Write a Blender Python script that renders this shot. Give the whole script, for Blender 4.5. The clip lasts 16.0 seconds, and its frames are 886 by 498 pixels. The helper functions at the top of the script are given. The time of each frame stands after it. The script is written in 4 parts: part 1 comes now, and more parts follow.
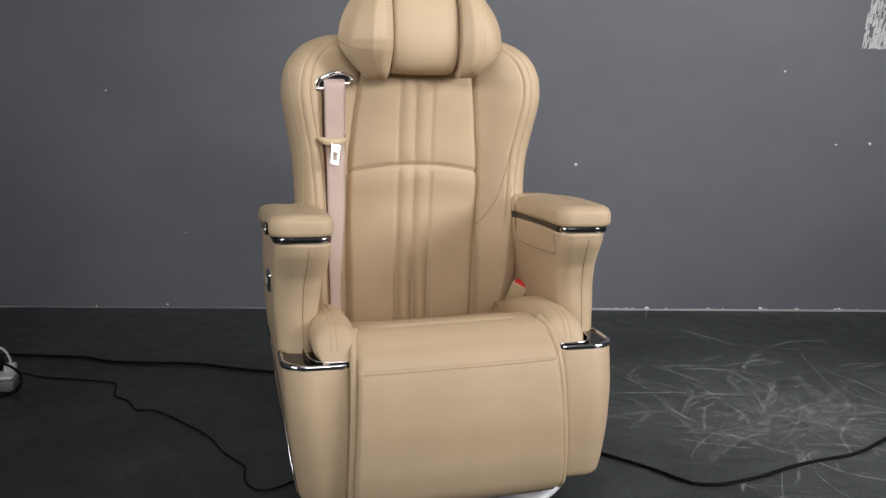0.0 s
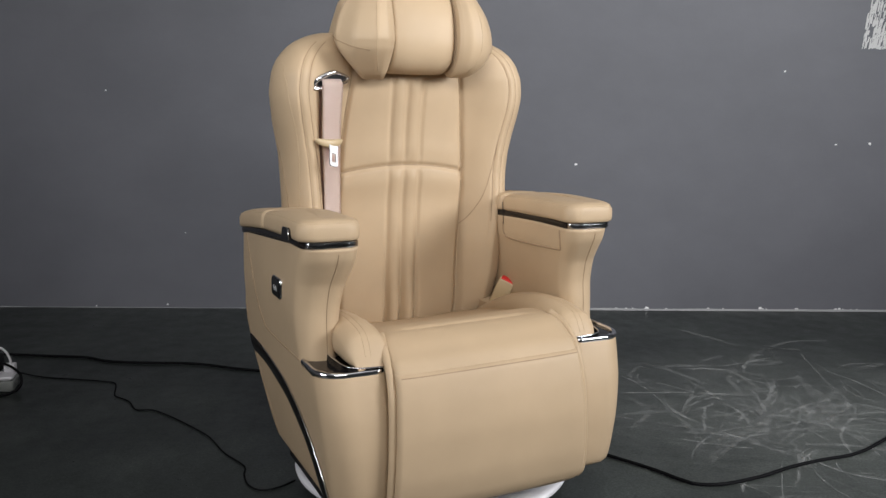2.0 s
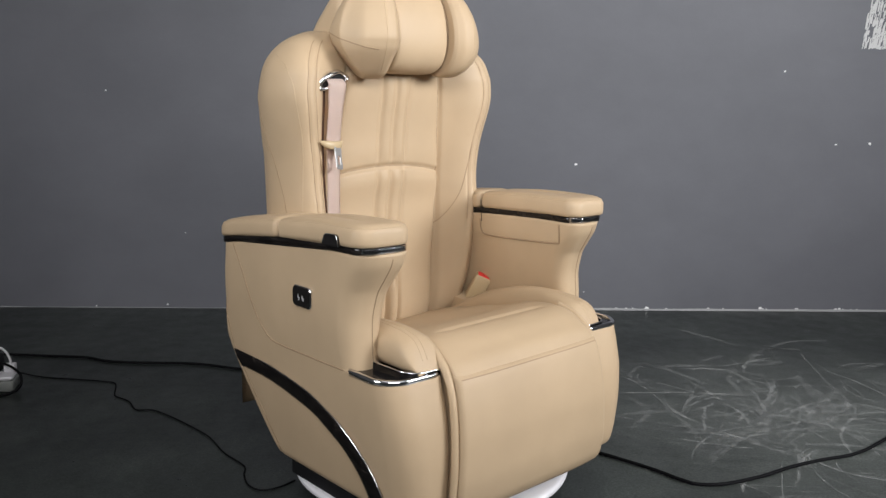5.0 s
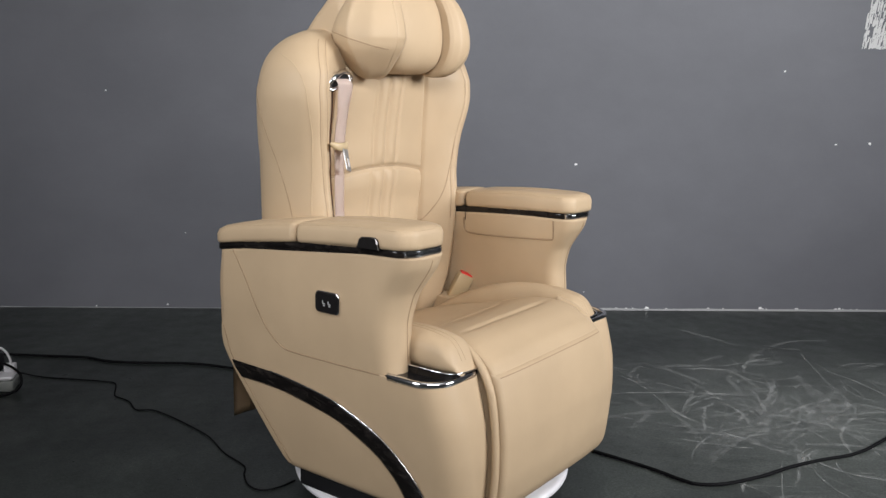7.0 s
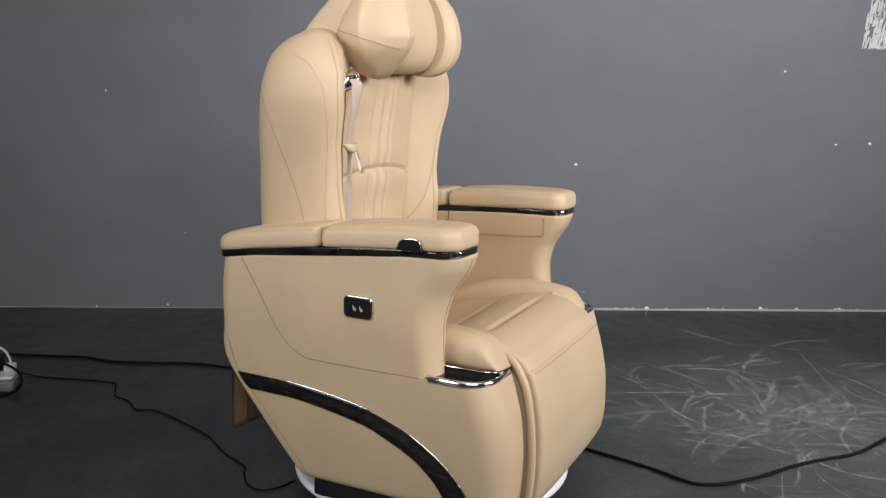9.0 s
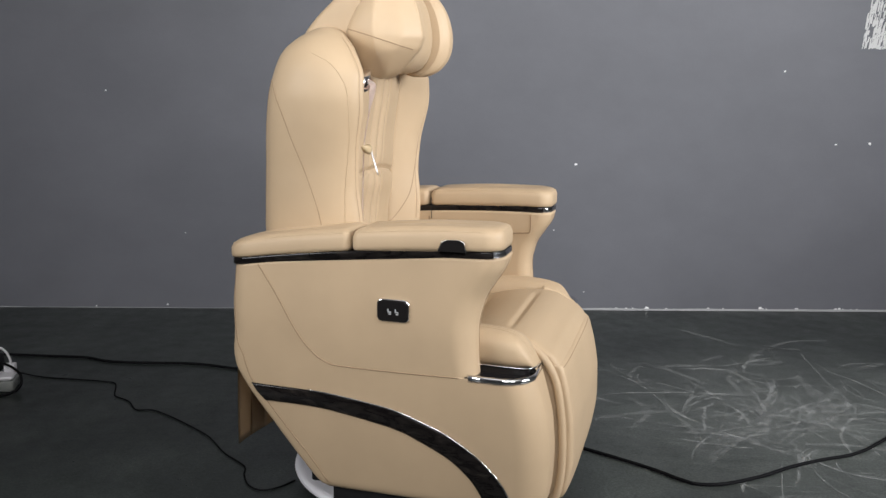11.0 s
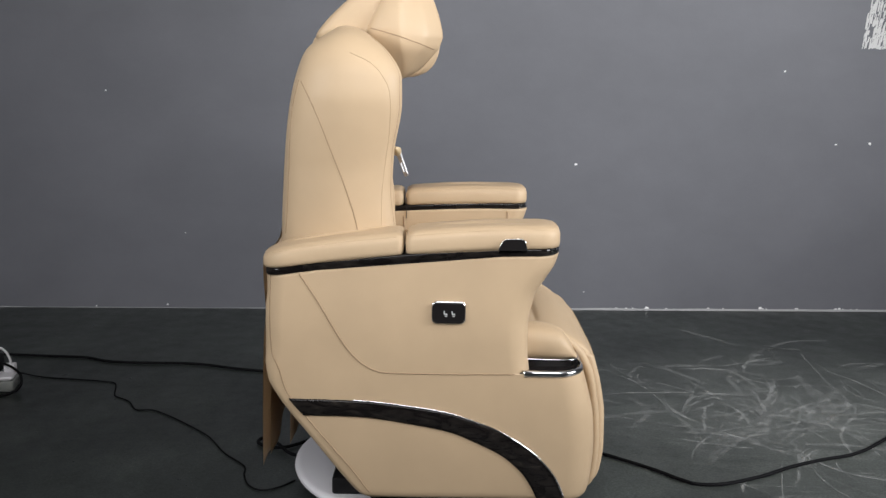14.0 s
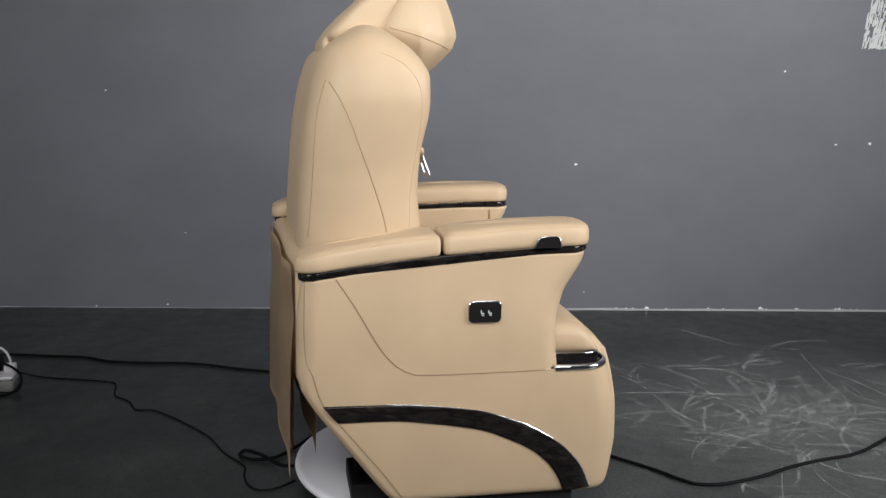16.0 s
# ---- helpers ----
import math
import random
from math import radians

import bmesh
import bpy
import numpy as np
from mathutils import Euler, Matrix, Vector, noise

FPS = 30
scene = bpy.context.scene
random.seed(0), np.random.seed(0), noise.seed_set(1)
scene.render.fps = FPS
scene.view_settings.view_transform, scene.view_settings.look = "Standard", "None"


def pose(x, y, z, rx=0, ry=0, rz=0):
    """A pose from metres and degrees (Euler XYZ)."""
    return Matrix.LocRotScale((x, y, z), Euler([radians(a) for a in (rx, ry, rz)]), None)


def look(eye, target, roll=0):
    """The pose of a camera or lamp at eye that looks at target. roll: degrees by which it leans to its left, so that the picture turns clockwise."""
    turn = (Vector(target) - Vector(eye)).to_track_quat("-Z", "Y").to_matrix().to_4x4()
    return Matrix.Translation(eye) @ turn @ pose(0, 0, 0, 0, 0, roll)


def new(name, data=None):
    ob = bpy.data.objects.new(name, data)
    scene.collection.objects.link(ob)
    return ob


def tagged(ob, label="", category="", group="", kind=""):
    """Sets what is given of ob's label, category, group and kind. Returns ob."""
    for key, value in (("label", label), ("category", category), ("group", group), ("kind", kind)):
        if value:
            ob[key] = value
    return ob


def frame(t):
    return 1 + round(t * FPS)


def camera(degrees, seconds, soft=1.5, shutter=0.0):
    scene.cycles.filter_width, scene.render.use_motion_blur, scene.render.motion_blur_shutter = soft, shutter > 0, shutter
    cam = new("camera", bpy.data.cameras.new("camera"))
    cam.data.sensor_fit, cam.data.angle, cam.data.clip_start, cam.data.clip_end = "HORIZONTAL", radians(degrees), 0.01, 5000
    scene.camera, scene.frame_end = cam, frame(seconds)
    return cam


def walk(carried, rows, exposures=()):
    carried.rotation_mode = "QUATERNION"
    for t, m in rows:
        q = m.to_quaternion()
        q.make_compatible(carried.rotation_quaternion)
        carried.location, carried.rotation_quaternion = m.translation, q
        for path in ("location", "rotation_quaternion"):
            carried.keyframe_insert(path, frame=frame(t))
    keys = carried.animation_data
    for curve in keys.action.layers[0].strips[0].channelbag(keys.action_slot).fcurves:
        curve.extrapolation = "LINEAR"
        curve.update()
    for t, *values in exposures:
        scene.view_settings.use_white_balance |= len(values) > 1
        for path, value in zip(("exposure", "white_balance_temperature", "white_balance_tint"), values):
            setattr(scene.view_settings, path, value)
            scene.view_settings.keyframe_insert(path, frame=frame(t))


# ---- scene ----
from mathutils.bvhtree import BVHTree

cam = camera(52.42, 16.0, soft=1.45)
EYE = (0.0, -1.92, 0.88)
AIM = (0.00843, -0.93607, 0.70163)
walk(cam, [(0.0, look(EYE, AIM, 1.086)), (16.0, look(EYE, AIM, 1.086))],
     exposures=[(0.0, 0.14), (1.0, 0.16), (2.5, 0.27), (3.5, 0.36), (6.5, 0.38), (7.0, 0.4), (8.0, 0.45), (9.0, 0.49), (11.5, 0.52), (12.5, 0.58), (13.0, 0.58), (14.5, 0.45), (16.0, 0.43)])


def turn(t):
    """Degrees by which the turntable stands at t seconds."""
    return 13.6955 + 5.5119 * t - 0.006435 * t * t


# ---------------------------------------------------------------- light
world = bpy.data.worlds.new("world")
scene.world = world
world.use_nodes = True
sky = world.node_tree.nodes.new("ShaderNodeTexSky")
sky.sky_type, sky.sun_disc = "NISHITA", False
sky.sun_elevation, sky.sun_rotation = radians(38), radians(160)
world.node_tree.links.new(sky.outputs[0], world.node_tree.nodes["Background"].inputs[0])
world.node_tree.nodes["Background"].inputs[1].default_value = 0.1


def fill_lamp(name, at, target, w, h, watts, colour, spread=180):
    lamp = bpy.data.lights.new(name, "AREA")
    lamp.spread = radians(spread)
    lamp.shape, lamp.size, lamp.size_y, lamp.energy, lamp.color = "RECTANGLE", w, h, watts, colour
    ob = new(name, lamp)
    ob.matrix_world = look(at, target)
    return ob


# unseen fill lamps, added and aimed to brighten seat, wall and floor
fill_lamp("daylight_front", (0.3, -2.55, 1.9), (0.3, 0.5, 1.5), 1.9, 0.7, 16, (1.0, 0.985, 0.98), 96)
fill_lamp("daylight_side", (3.2, -1.3, 1.9), (0.5, 0.45, 1.25), 1.6, 1.1, 45, (0.98, 0.985, 1.0), 104)
fill_lamp("daylight_other_side", (-2.6, -2.1, 1.75), (1.0, -0.7, 1.6), 1.1, 1.1, 19, (0.98, 0.985, 1.0), 94)
# added overhead fill, no such fitting is in view
fill_lamp("ceiling_panel_light", (0.15, -1.2, 2.68), (0.15, -1.2, 0), 2.6, 1.4, 9, (1.0, 0.985, 0.96))

# ---------------------------------------------------------------- materials


def material(name, base, rough=0.5, metal=0.0, spec=0.5):
    m = bpy.data.materials.new(name)
    m.use_nodes = True
    b = m.node_tree.nodes["Principled BSDF"]
    b.inputs["Base Color"].default_value = (*base, 1)
    b.inputs["Roughness"].default_value = rough
    b.inputs["Metallic"].default_value = metal
    b.inputs["Specular IOR Level"].default_value = spec
    return m


def node(m, kind, **values):
    n = m.node_tree.nodes.new(kind)
    for key, value in values.items():
        n.inputs[key].default_value = value
    return n


def wire(m, a, b):
    m.node_tree.links.new(a, b)


def coords(m, scale=(1, 1, 1)):
    c = m.node_tree.nodes.new("ShaderNodeTexCoord")
    mp = m.node_tree.nodes.new("ShaderNodeMapping")
    mp.inputs["Scale"].default_value = scale
    wire(m, c.outputs["Object"], mp.inputs["Vector"])
    return mp.outputs[0]


def ramp(m, src, stops):
    r = m.node_tree.nodes.new("ShaderNodeValToRGB")
    while len(r.color_ramp.elements) < len(stops):
        r.color_ramp.elements.new(0.5)
    for e, (pos, c) in zip(r.color_ramp.elements, stops):
        e.position, e.color = pos, (*c, 1) if len(c) == 3 else c
    wire(m, src, r.inputs[0])
    return r.outputs[0]


def bump(m, src, strength, distance):
    b = m.node_tree.nodes.new("ShaderNodeBump")
    b.inputs["Strength"].default_value, b.inputs["Distance"].default_value = strength, distance
    wire(m, src, b.inputs["Height"])
    wire(m, b.outputs[0], m.node_tree.nodes["Principled BSDF"].inputs["Normal"])


def leather(name, base, rough=0.48):
    m = material(name, base, rough, 0, 0.3)
    b = m.node_tree.nodes["Principled BSDF"]
    co = coords(m)
    big = node(m, "ShaderNodeTexNoise", Scale=9.0, Detail=3.0)
    wire(m, co, big.inputs["Vector"])
    lo = tuple(c * 0.955 for c in base)
    hi = tuple(min(1, c * 1.03) for c in base)
    wire(m, ramp(m, big.outputs[0], [(0.3, lo), (0.7, hi)]), b.inputs["Base Color"])
    grain = node(m, "ShaderNodeTexVoronoi", Scale=900.0)
    wire(m, co, grain.inputs["Vector"])
    soft = node(m, "ShaderNodeTexNoise", Scale=60.0, Detail=4.0)
    wire(m, co, soft.inputs["Vector"])
    mix = node(m, "ShaderNodeMath")
    mix.operation = "MULTIPLY_ADD"
    wire(m, soft.outputs[0], mix.inputs[0])
    mix.inputs[1].default_value = 1.2
    wire(m, grain.outputs[0], mix.inputs[2])
    wave = node(m, "ShaderNodeTexNoise", Scale=13.0, Detail=3.0, Roughness=0.55, Distortion=0.4)
    wire(m, coords(m, (1.0, 1.0, 0.6)), wave.inputs["Vector"])
    sag = node(m, "ShaderNodeMath")
    sag.operation = "MULTIPLY_ADD"
    wire(m, wave.outputs[0], sag.inputs[0])
    sag.inputs[1].default_value = 5.0
    wire(m, mix.outputs[0], sag.inputs[2])
    bump(m, sag.outputs[0], 0.22, 0.0007)
    return m


LEATHER = leather("beige_leather", (0.460, 0.341, 0.219))
SEAM = leather("seam_thread", (0.30, 0.21, 0.128), 0.7)
STITCH = leather("edge_piping", (0.46, 0.345, 0.22), 0.5)
BACKING = leather("fabric_backing", (0.42, 0.31, 0.2), 0.8)
CHROME = material("chrome", (0.74, 0.74, 0.76), 0.13, 1.0)
BLACK = material("piano_black", (0.012, 0.011, 0.011), 0.08, 0, 0.32)
DARK = material("matt_black_steel", (0.008, 0.008, 0.009), 0.6, 0, 0.25)
RUBBER = material("black_cable", (0.006, 0.006, 0.007), 0.7, 0, 0.08)
RED = material("red_plastic", (0.62, 0.02, 0.02), 0.35)
WHITE = material("white_plastic", (0.78, 0.77, 0.80), 0.35)
MARK = material("white_print", (0.55, 0.55, 0.56), 0.4)
BELT = material("belt_webbing", (0.76, 0.625, 0.56), 0.6)
CREAM = material("cream_plastic", (0.47, 0.36, 0.215), 0.4)


def webbing():
    co = coords(BELT, (1, 1, 1))
    w = node(BELT, "ShaderNodeTexWave", Scale=260.0, Distortion=0.3)
    w.bands_direction = "DIAGONAL"
    wire(BELT, co, w.inputs["Vector"])
    bump(BELT, w.outputs[0], 0.25, 0.0006)


webbing()


def burl():
    """Glossy black trim with faint figure."""
    m = material("gloss_black_trim", (0.012, 0.010, 0.009), 0.12, 0, 0.22)
    co = coords(m, (1, 1, 3))
    n = node(m, "ShaderNodeTexNoise", Scale=22.0, Detail=6.0, Distortion=1.5)
    wire(m, co, n.inputs["Vector"])
    wire(m, ramp(m, n.outputs[0], [(0.42, (0.006, 0.005, 0.005)), (0.62, (0.014, 0.012, 0.011)), (0.72, (0.03, 0.025, 0.022))]),
         m.node_tree.nodes["Principled BSDF"].inputs["Base Color"])
    return m


TRIM = burl()


def wall_paint():
    m = material("grey_wall_paint", (0.12, 0.122, 0.13), 0.62, 0, 0.35)
    co = coords(m)
    a = node(m, "ShaderNodeTexNoise", Scale=2.2, Detail=9.0, Roughness=0.66)
    wire(m, coords(m, (1, 1, 1.5)), a.inputs["Vector"])
    base = ramp(m, a.outputs[0], [(0.3, (0.104, 0.106, 0.119)), (0.7, (0.126, 0.128, 0.144))])
    wire(m, base, m.node_tree.nodes["Principled BSDF"].inputs["Base Color"])
    g = node(m, "ShaderNodeTexNoise", Scale=160.0, Detail=3.0)
    wire(m, co, g.inputs["Vector"])
    bump(m, g.outputs[0], 0.12, 0.002)
    return m


def floor_paint():
    m = material("dark_floor_paint", (0.035, 0.04, 0.04), 0.35, 0, 0.5)
    b = m.node_tree.nodes["Principled BSDF"]
    co = coords(m)
    a = node(m, "ShaderNodeTexNoise", Scale=3.4, Detail=9.0, Roughness=0.72)
    wire(m, co, a.inputs["Vector"])
    dark = ramp(m, a.outputs[0], [(0.32, (0.0155, 0.0190, 0.0172)), (0.52, (0.0280, 0.0335, 0.0305)), (0.72, (0.053, 0.062, 0.056))])
    # chalky wear where things were dragged, also lightened for the light on this side
    at = node(m, "ShaderNodeVectorMath")
    at.operation = "DISTANCE"
    wire(m, coords(m, (0.8, 1.0, 1.0)), at.inputs[0])
    at.inputs[1].default_value = (0.88, 0.42, 0.0)
    worn_lit = ramp(m, at.outputs["Value"], [(0.1, (1, 1, 1)), (0.75, (0, 0, 0))])
    streak = node(m, "ShaderNodeTexNoise", Scale=7.0, Detail=8.0, Roughness=0.75, Distortion=1.2)
    wire(m, coords(m, (1, 2.2, 1)), streak.inputs["Vector"])
    amount = node(m, "ShaderNodeMath")
    amount.operation = "MULTIPLY"
    wire(m, worn_lit, amount.inputs[0])
    wire(m, ramp(m, streak.outputs[0], [(0.32, (0.15,) * 3), (0.7, (1, 1, 1))]), amount.inputs[1])
    mix = m.node_tree.nodes.new("ShaderNodeMixRGB")
    wire(m, amount.outputs[0], mix.inputs[0])
    wire(m, dark, mix.inputs[1])
    mix.inputs[2].default_value = (0.135, 0.146, 0.136, 1)
    speck = node(m, "ShaderNodeTexNoise", Scale=150.0, Detail=4.0, Roughness=0.8)
    wire(m, co, speck.inputs["Vector"])
    dust = m.node_tree.nodes.new("ShaderNodeMixRGB")
    dust.blend_type = "MULTIPLY"
    dust.inputs[0].default_value = 1.0
    wire(m, mix.outputs[0], dust.inputs[1])
    wire(m, ramp(m, speck.outputs[0], [(0.35, (0.35,) * 3), (0.68, (1.9,) * 3)]), dust.inputs[2])
    wire(m, dust.outputs[0], b.inputs["Base Color"])
    r = node(m, "ShaderNodeTexNoise", Scale=14.0, Detail=6.0, Roughness=0.7)
    wire(m, co, r.inputs["Vector"])
    wire(m, ramp(m, r.outputs[0], [(0.3, (0.26,) * 3), (0.75, (0.5,) * 3)]), b.inputs["Roughness"])
    bump(m, r.outputs[0], 0.08, 0.004)
    return m


WALL = wall_paint()
FLOOR = floor_paint()
# paint of the unseen walls and ceiling, dark to limit bounced light
PLAIN = material("unseen_room_paint", (0.11, 0.11, 0.112), 0.8)
STEEL = material("brushed_steel", (0.5, 0.5, 0.51), 0.48, 1.0)


def scuff_paint():
    """Chalky rub marks, densest along their middle."""
    m = material("pale_scuff", (0.50, 0.51, 0.50), 0.6)
    b = m.node_tree.nodes["Principled BSDF"]
    n = node(m, "ShaderNodeTexNoise", Scale=30.0, Detail=8.0, Roughness=0.8)
    wire(m, coords(m), n.inputs["Vector"])
    rub = m.node_tree.nodes.new("ShaderNodeAttribute")
    rub.attribute_name = "rub"
    k = node(m, "ShaderNodeMath")
    k.operation = "MULTIPLY"
    wire(m, ramp(m, n.outputs[0], [(0.40, (0.04,) * 3), (0.62, (1.0,) * 3)]), k.inputs[0])
    wire(m, rub.outputs["Fac"], k.inputs[1])
    wire(m, k.outputs[0], b.inputs["Alpha"])
    return m


SCUFF = scuff_paint()
PLASTER = material("bare_white_plaster", (0.54, 0.54, 0.535), 0.8)
CHIP = material("white_undercoat", (0.74, 0.74, 0.74), 0.7)
SKIRT = material("grey_sealant_line", (0.30, 0.30, 0.305), 0.6)

# ---------------------------------------------------------------- mesh helpers


def part(name, bm, mat, parent=None, label="", smooth=True):
    """Links a bmesh as one mesh object under a thing or part."""
    bmesh.ops.recalc_face_normals(bm, faces=bm.faces)
    me = bpy.data.meshes.new(name)
    bm.to_mesh(me)
    bm.free()
    me.materials.append(mat)
    if smooth:
        me.shade_smooth()
        for p in me.polygons:
            if len(p.vertices) > 8:
                p.use_smooth = False
    ob = new(name, me)
    ob.parent = parent
    return tagged(ob, label)


def rings(loops, cap=True, bm=None):
    """A bmesh through closed loops of equal length."""
    bm = bm or bmesh.new()
    rows = [[bm.verts.new(p) for p in loop] for loop in loops]
    n = len(rows[0])
    for a, b in zip(rows, rows[1:]):
        for i in range(n):
            bm.faces.new((a[i], a[(i + 1) % n], b[(i + 1) % n], b[i]))
    if cap:
        bm.faces.new(rows[0])
        bm.faces.new(rows[-1])
    return bm


def sheet(grid):
    """A bmesh from a grid of points."""
    bm = bmesh.new()
    rows = [[bm.verts.new(p) for p in row] for row in grid]
    for a, b in zip(rows, rows[1:]):
        for i in range(len(a) - 1):
            bm.faces.new((a[i], a[i + 1], b[i + 1], b[i]))
    return bm


def plan_loop(z, x0, x1, y0, y1, r, per=7, fill=0):
    """A rounded rectangle at height z; r: the four corner radii x0y0, x1y0, x1y1, x0y1."""
    out = []
    r = [max(1e-4, min(q, (x1 - x0) / 2 - 1e-4, (y1 - y0) / 2 - 1e-4)) for q in r]
    for (cx, cy, a0), q in zip(((x0 + r[0], y0 + r[0], 180), (x1 - r[1], y0 + r[1], 270), (x1 - r[2], y1 - r[2], 0), (x0 + r[3], y1 - r[3], 90)), r):
        for i in range(per + 1):
            a = radians(a0 + 90 * i / per)
            out.append((cx + q * math.cos(a), cy + q * math.sin(a), z))
    if fill:
        n, full = per + 1, []
        for c in range(4):
            full += out[c * n:(c + 1) * n]
            p, q = out[(c + 1) * n - 1], out[(c + 1) * n % len(out)]
            full += [tuple(p[i] + (q[i] - p[i]) * k / (fill + 1) for i in range(3)) for k in range(1, fill + 1)]
        out = full
    return out


def spline(pts, n):
    """Points along a smooth curve through pts (tuples of any length), n to a stretch."""
    p = [np.array(q, float) for q in pts]
    p = [2 * p[0] - p[1]] + p + [2 * p[-1] - p[-2]]
    out = []
    for a, b, c, d in zip(p, p[1:], p[2:], p[3:]):
        for k in range(n):
            t = k / n
            out.append(0.5 * (2 * b + (c - a) * t + (2 * a - 5 * b + 4 * c - d) * t * t + (3 * b - a - 3 * c + d) * t ** 3))
    return out + [p[-2]]


def curve_at(pts, v):
    """Smoothly read (key, value) pairs at v."""
    pts = sorted(pts)
    ks, vs = [k for k, _ in pts], [w for _, w in pts]
    if v <= ks[0]:
        return vs[0]
    if v >= ks[-1]:
        return vs[-1]
    i = max(j for j in range(len(ks)) if ks[j] <= v)
    h = ks[i + 1] - ks[i]
    t = (v - ks[i]) / h

    def slope(j):
        if j == 0 or j == len(ks) - 1:
            k = min(max(j, 1), len(ks) - 1)
            return (vs[k] - vs[k - 1]) / (ks[k] - ks[k - 1])
        s0, s1 = (vs[j] - vs[j - 1]) / (ks[j] - ks[j - 1]), (vs[j + 1] - vs[j]) / (ks[j + 1] - ks[j])
        return 0 if s0 * s1 <= 0 else 2 * s0 * s1 / (s0 + s1)
    m0, m1 = slope(i) * h, slope(i + 1) * h
    return (2 * t ** 3 - 3 * t * t + 1) * vs[i] + (t ** 3 - 2 * t * t + t) * m0 + (3 * t * t - 2 * t ** 3) * vs[i + 1] + (t ** 3 - t * t) * m1


def tube(path, radius, sides=6, flat=1.0, closed=False):
    """A round bar along a path; flat below 1 presses it along the second axis."""
    pts = [Vector(p) for p in path]
    loops, up = [], None
    n = len(pts)
    for i, p in enumerate(pts):
        d = (pts[(i + 1) % n] - pts[i - 1]) if closed else (pts[min(i + 1, n - 1)] - pts[max(i - 1, 0)])
        d.normalize()
        if up is None:
            up = d.orthogonal().normalized()
        up = (up - d * up.dot(d)).normalized()
        side = d.cross(up)
        loops.append([p + up * radius * math.cos(2 * math.pi * k / sides) + side * radius * flat * math.sin(2 * math.pi * k / sides) for k in range(sides)])
    if closed:
        loops.append(loops[0])
        return rings(loops, cap=False)
    return rings(loops)


def skin(ob):
    """For laying seams on a mesh: a tree of its faces."""
    return BVHTree.FromPolygons([v.co for v in ob.data.vertices], [p.vertices for p in ob.data.polygons])


def laid(tree, pts, way, start=1.0, lift=0.0):
    """pts dropped along the direction way onto the tree."""
    way = Vector(way).normalized()
    out = []
    for p in pts:
        hit, normal, _, _ = tree.ray_cast(Vector(p) - way * start, way)
        if hit:
            if normal.dot(way) > 0:
                normal = -normal
            out.append(hit + normal * lift)
    return out


def seam(name, parent, tree, pts, way, radius=0.0011, mat=None, lift=0.0, n=10, label=""):
    path = laid(tree, [tuple(p) for p in spline(pts, n)], way, lift=lift)
    if len(path) > 2:
        return part(name, tube(path, radius, 6), mat or SEAM, parent, label)


def box(x0, x1, y0, y1, z0, z1, r=0.004, m=None):
    """A block with rounded edges all round."""
    loops = []
    for z, k in ((z0, r), (z0 + 0.3 * r, 0.3 * r), (z0 + r, 0), (z1 - r, 0), (z1 - 0.3 * r, 0.3 * r), (z1, r)):
        loops.append(plan_loop(z, x0 + k, x1 - k, y0 + k, y1 - k, [max(r, 0.001)] * 4, 4))
    bm = rings(loops)
    if m is not None:
        bm.transform(m)
    return bm


def thing(name, label, category, group="", kind=""):
    return tagged(new(name), label, category, group, kind)


def gauss(d, s):
    return math.exp(-0.5 * (d / s) ** 2)


def smooth(a, b, v):
    t = min(1, max(0, (v - a) / (b - a)))
    return t * t * (3 - 2 * t)


# ---------------------------------------------------------------- room
SLANT = 0.0469


def wall_y(x):
    return 1.582 + SLANT * x


def slab(name, pts, mat, label, category):
    """A plain prism from eight corners: lower four, upper four."""
    bm = bmesh.new()
    v = [bm.verts.new(p) for p in pts]
    for f in ((0, 1, 2, 3), (4, 5, 6, 7), (0, 1, 5, 4), (1, 2, 6, 5), (2, 3, 7, 6), (3, 0, 4, 7)):
        bm.faces.new([v[i] for i in f])
    return tagged(part(name, bm, mat, None, label, smooth=False), "", category, kind="structure")


def block(x0, x1, y0, y1, z0, z1):
    return [(x0, y0, z0), (x1, y0, z0), (x1, y1, z0), (x0, y1, z0), (x0, y0, z1), (x1, y0, z1), (x1, y1, z1), (x0, y1, z1)]


# room sized so that the wall openings meet the fill lamps
X0, X1, Y0, TOP = -2.75, 3.5, -2.8, 2.8
slab("floor", block(X0 - 0.3, X1 + 0.3, Y0 - 0.3, 2.2, -0.12, 0.0), FLOOR, "dark grey-green painted concrete floor with pale scuffs", "floor")
slab("wall_back", [(X0, wall_y(X0), 0), (X1, wall_y(X1), 0), (X1, wall_y(X1) + 0.2, 0), (X0, wall_y(X0) + 0.2, 0),
                   (X0, wall_y(X0), TOP), (X1, wall_y(X1), TOP), (X1, wall_y(X1) + 0.2, TOP), (X0, wall_y(X0) + 0.2, TOP)],
     WALL, "matt mid-grey painted wall with small chips", "wall")
# unseen ceiling, added to close the room and shape the bounce
slab("ceiling", block(X0 - 0.2, X1 + 0.2, Y0 - 0.2, 2.1, TOP, TOP + 0.15), PLAIN, "unseen dark grey ceiling added to close the room", "ceiling")


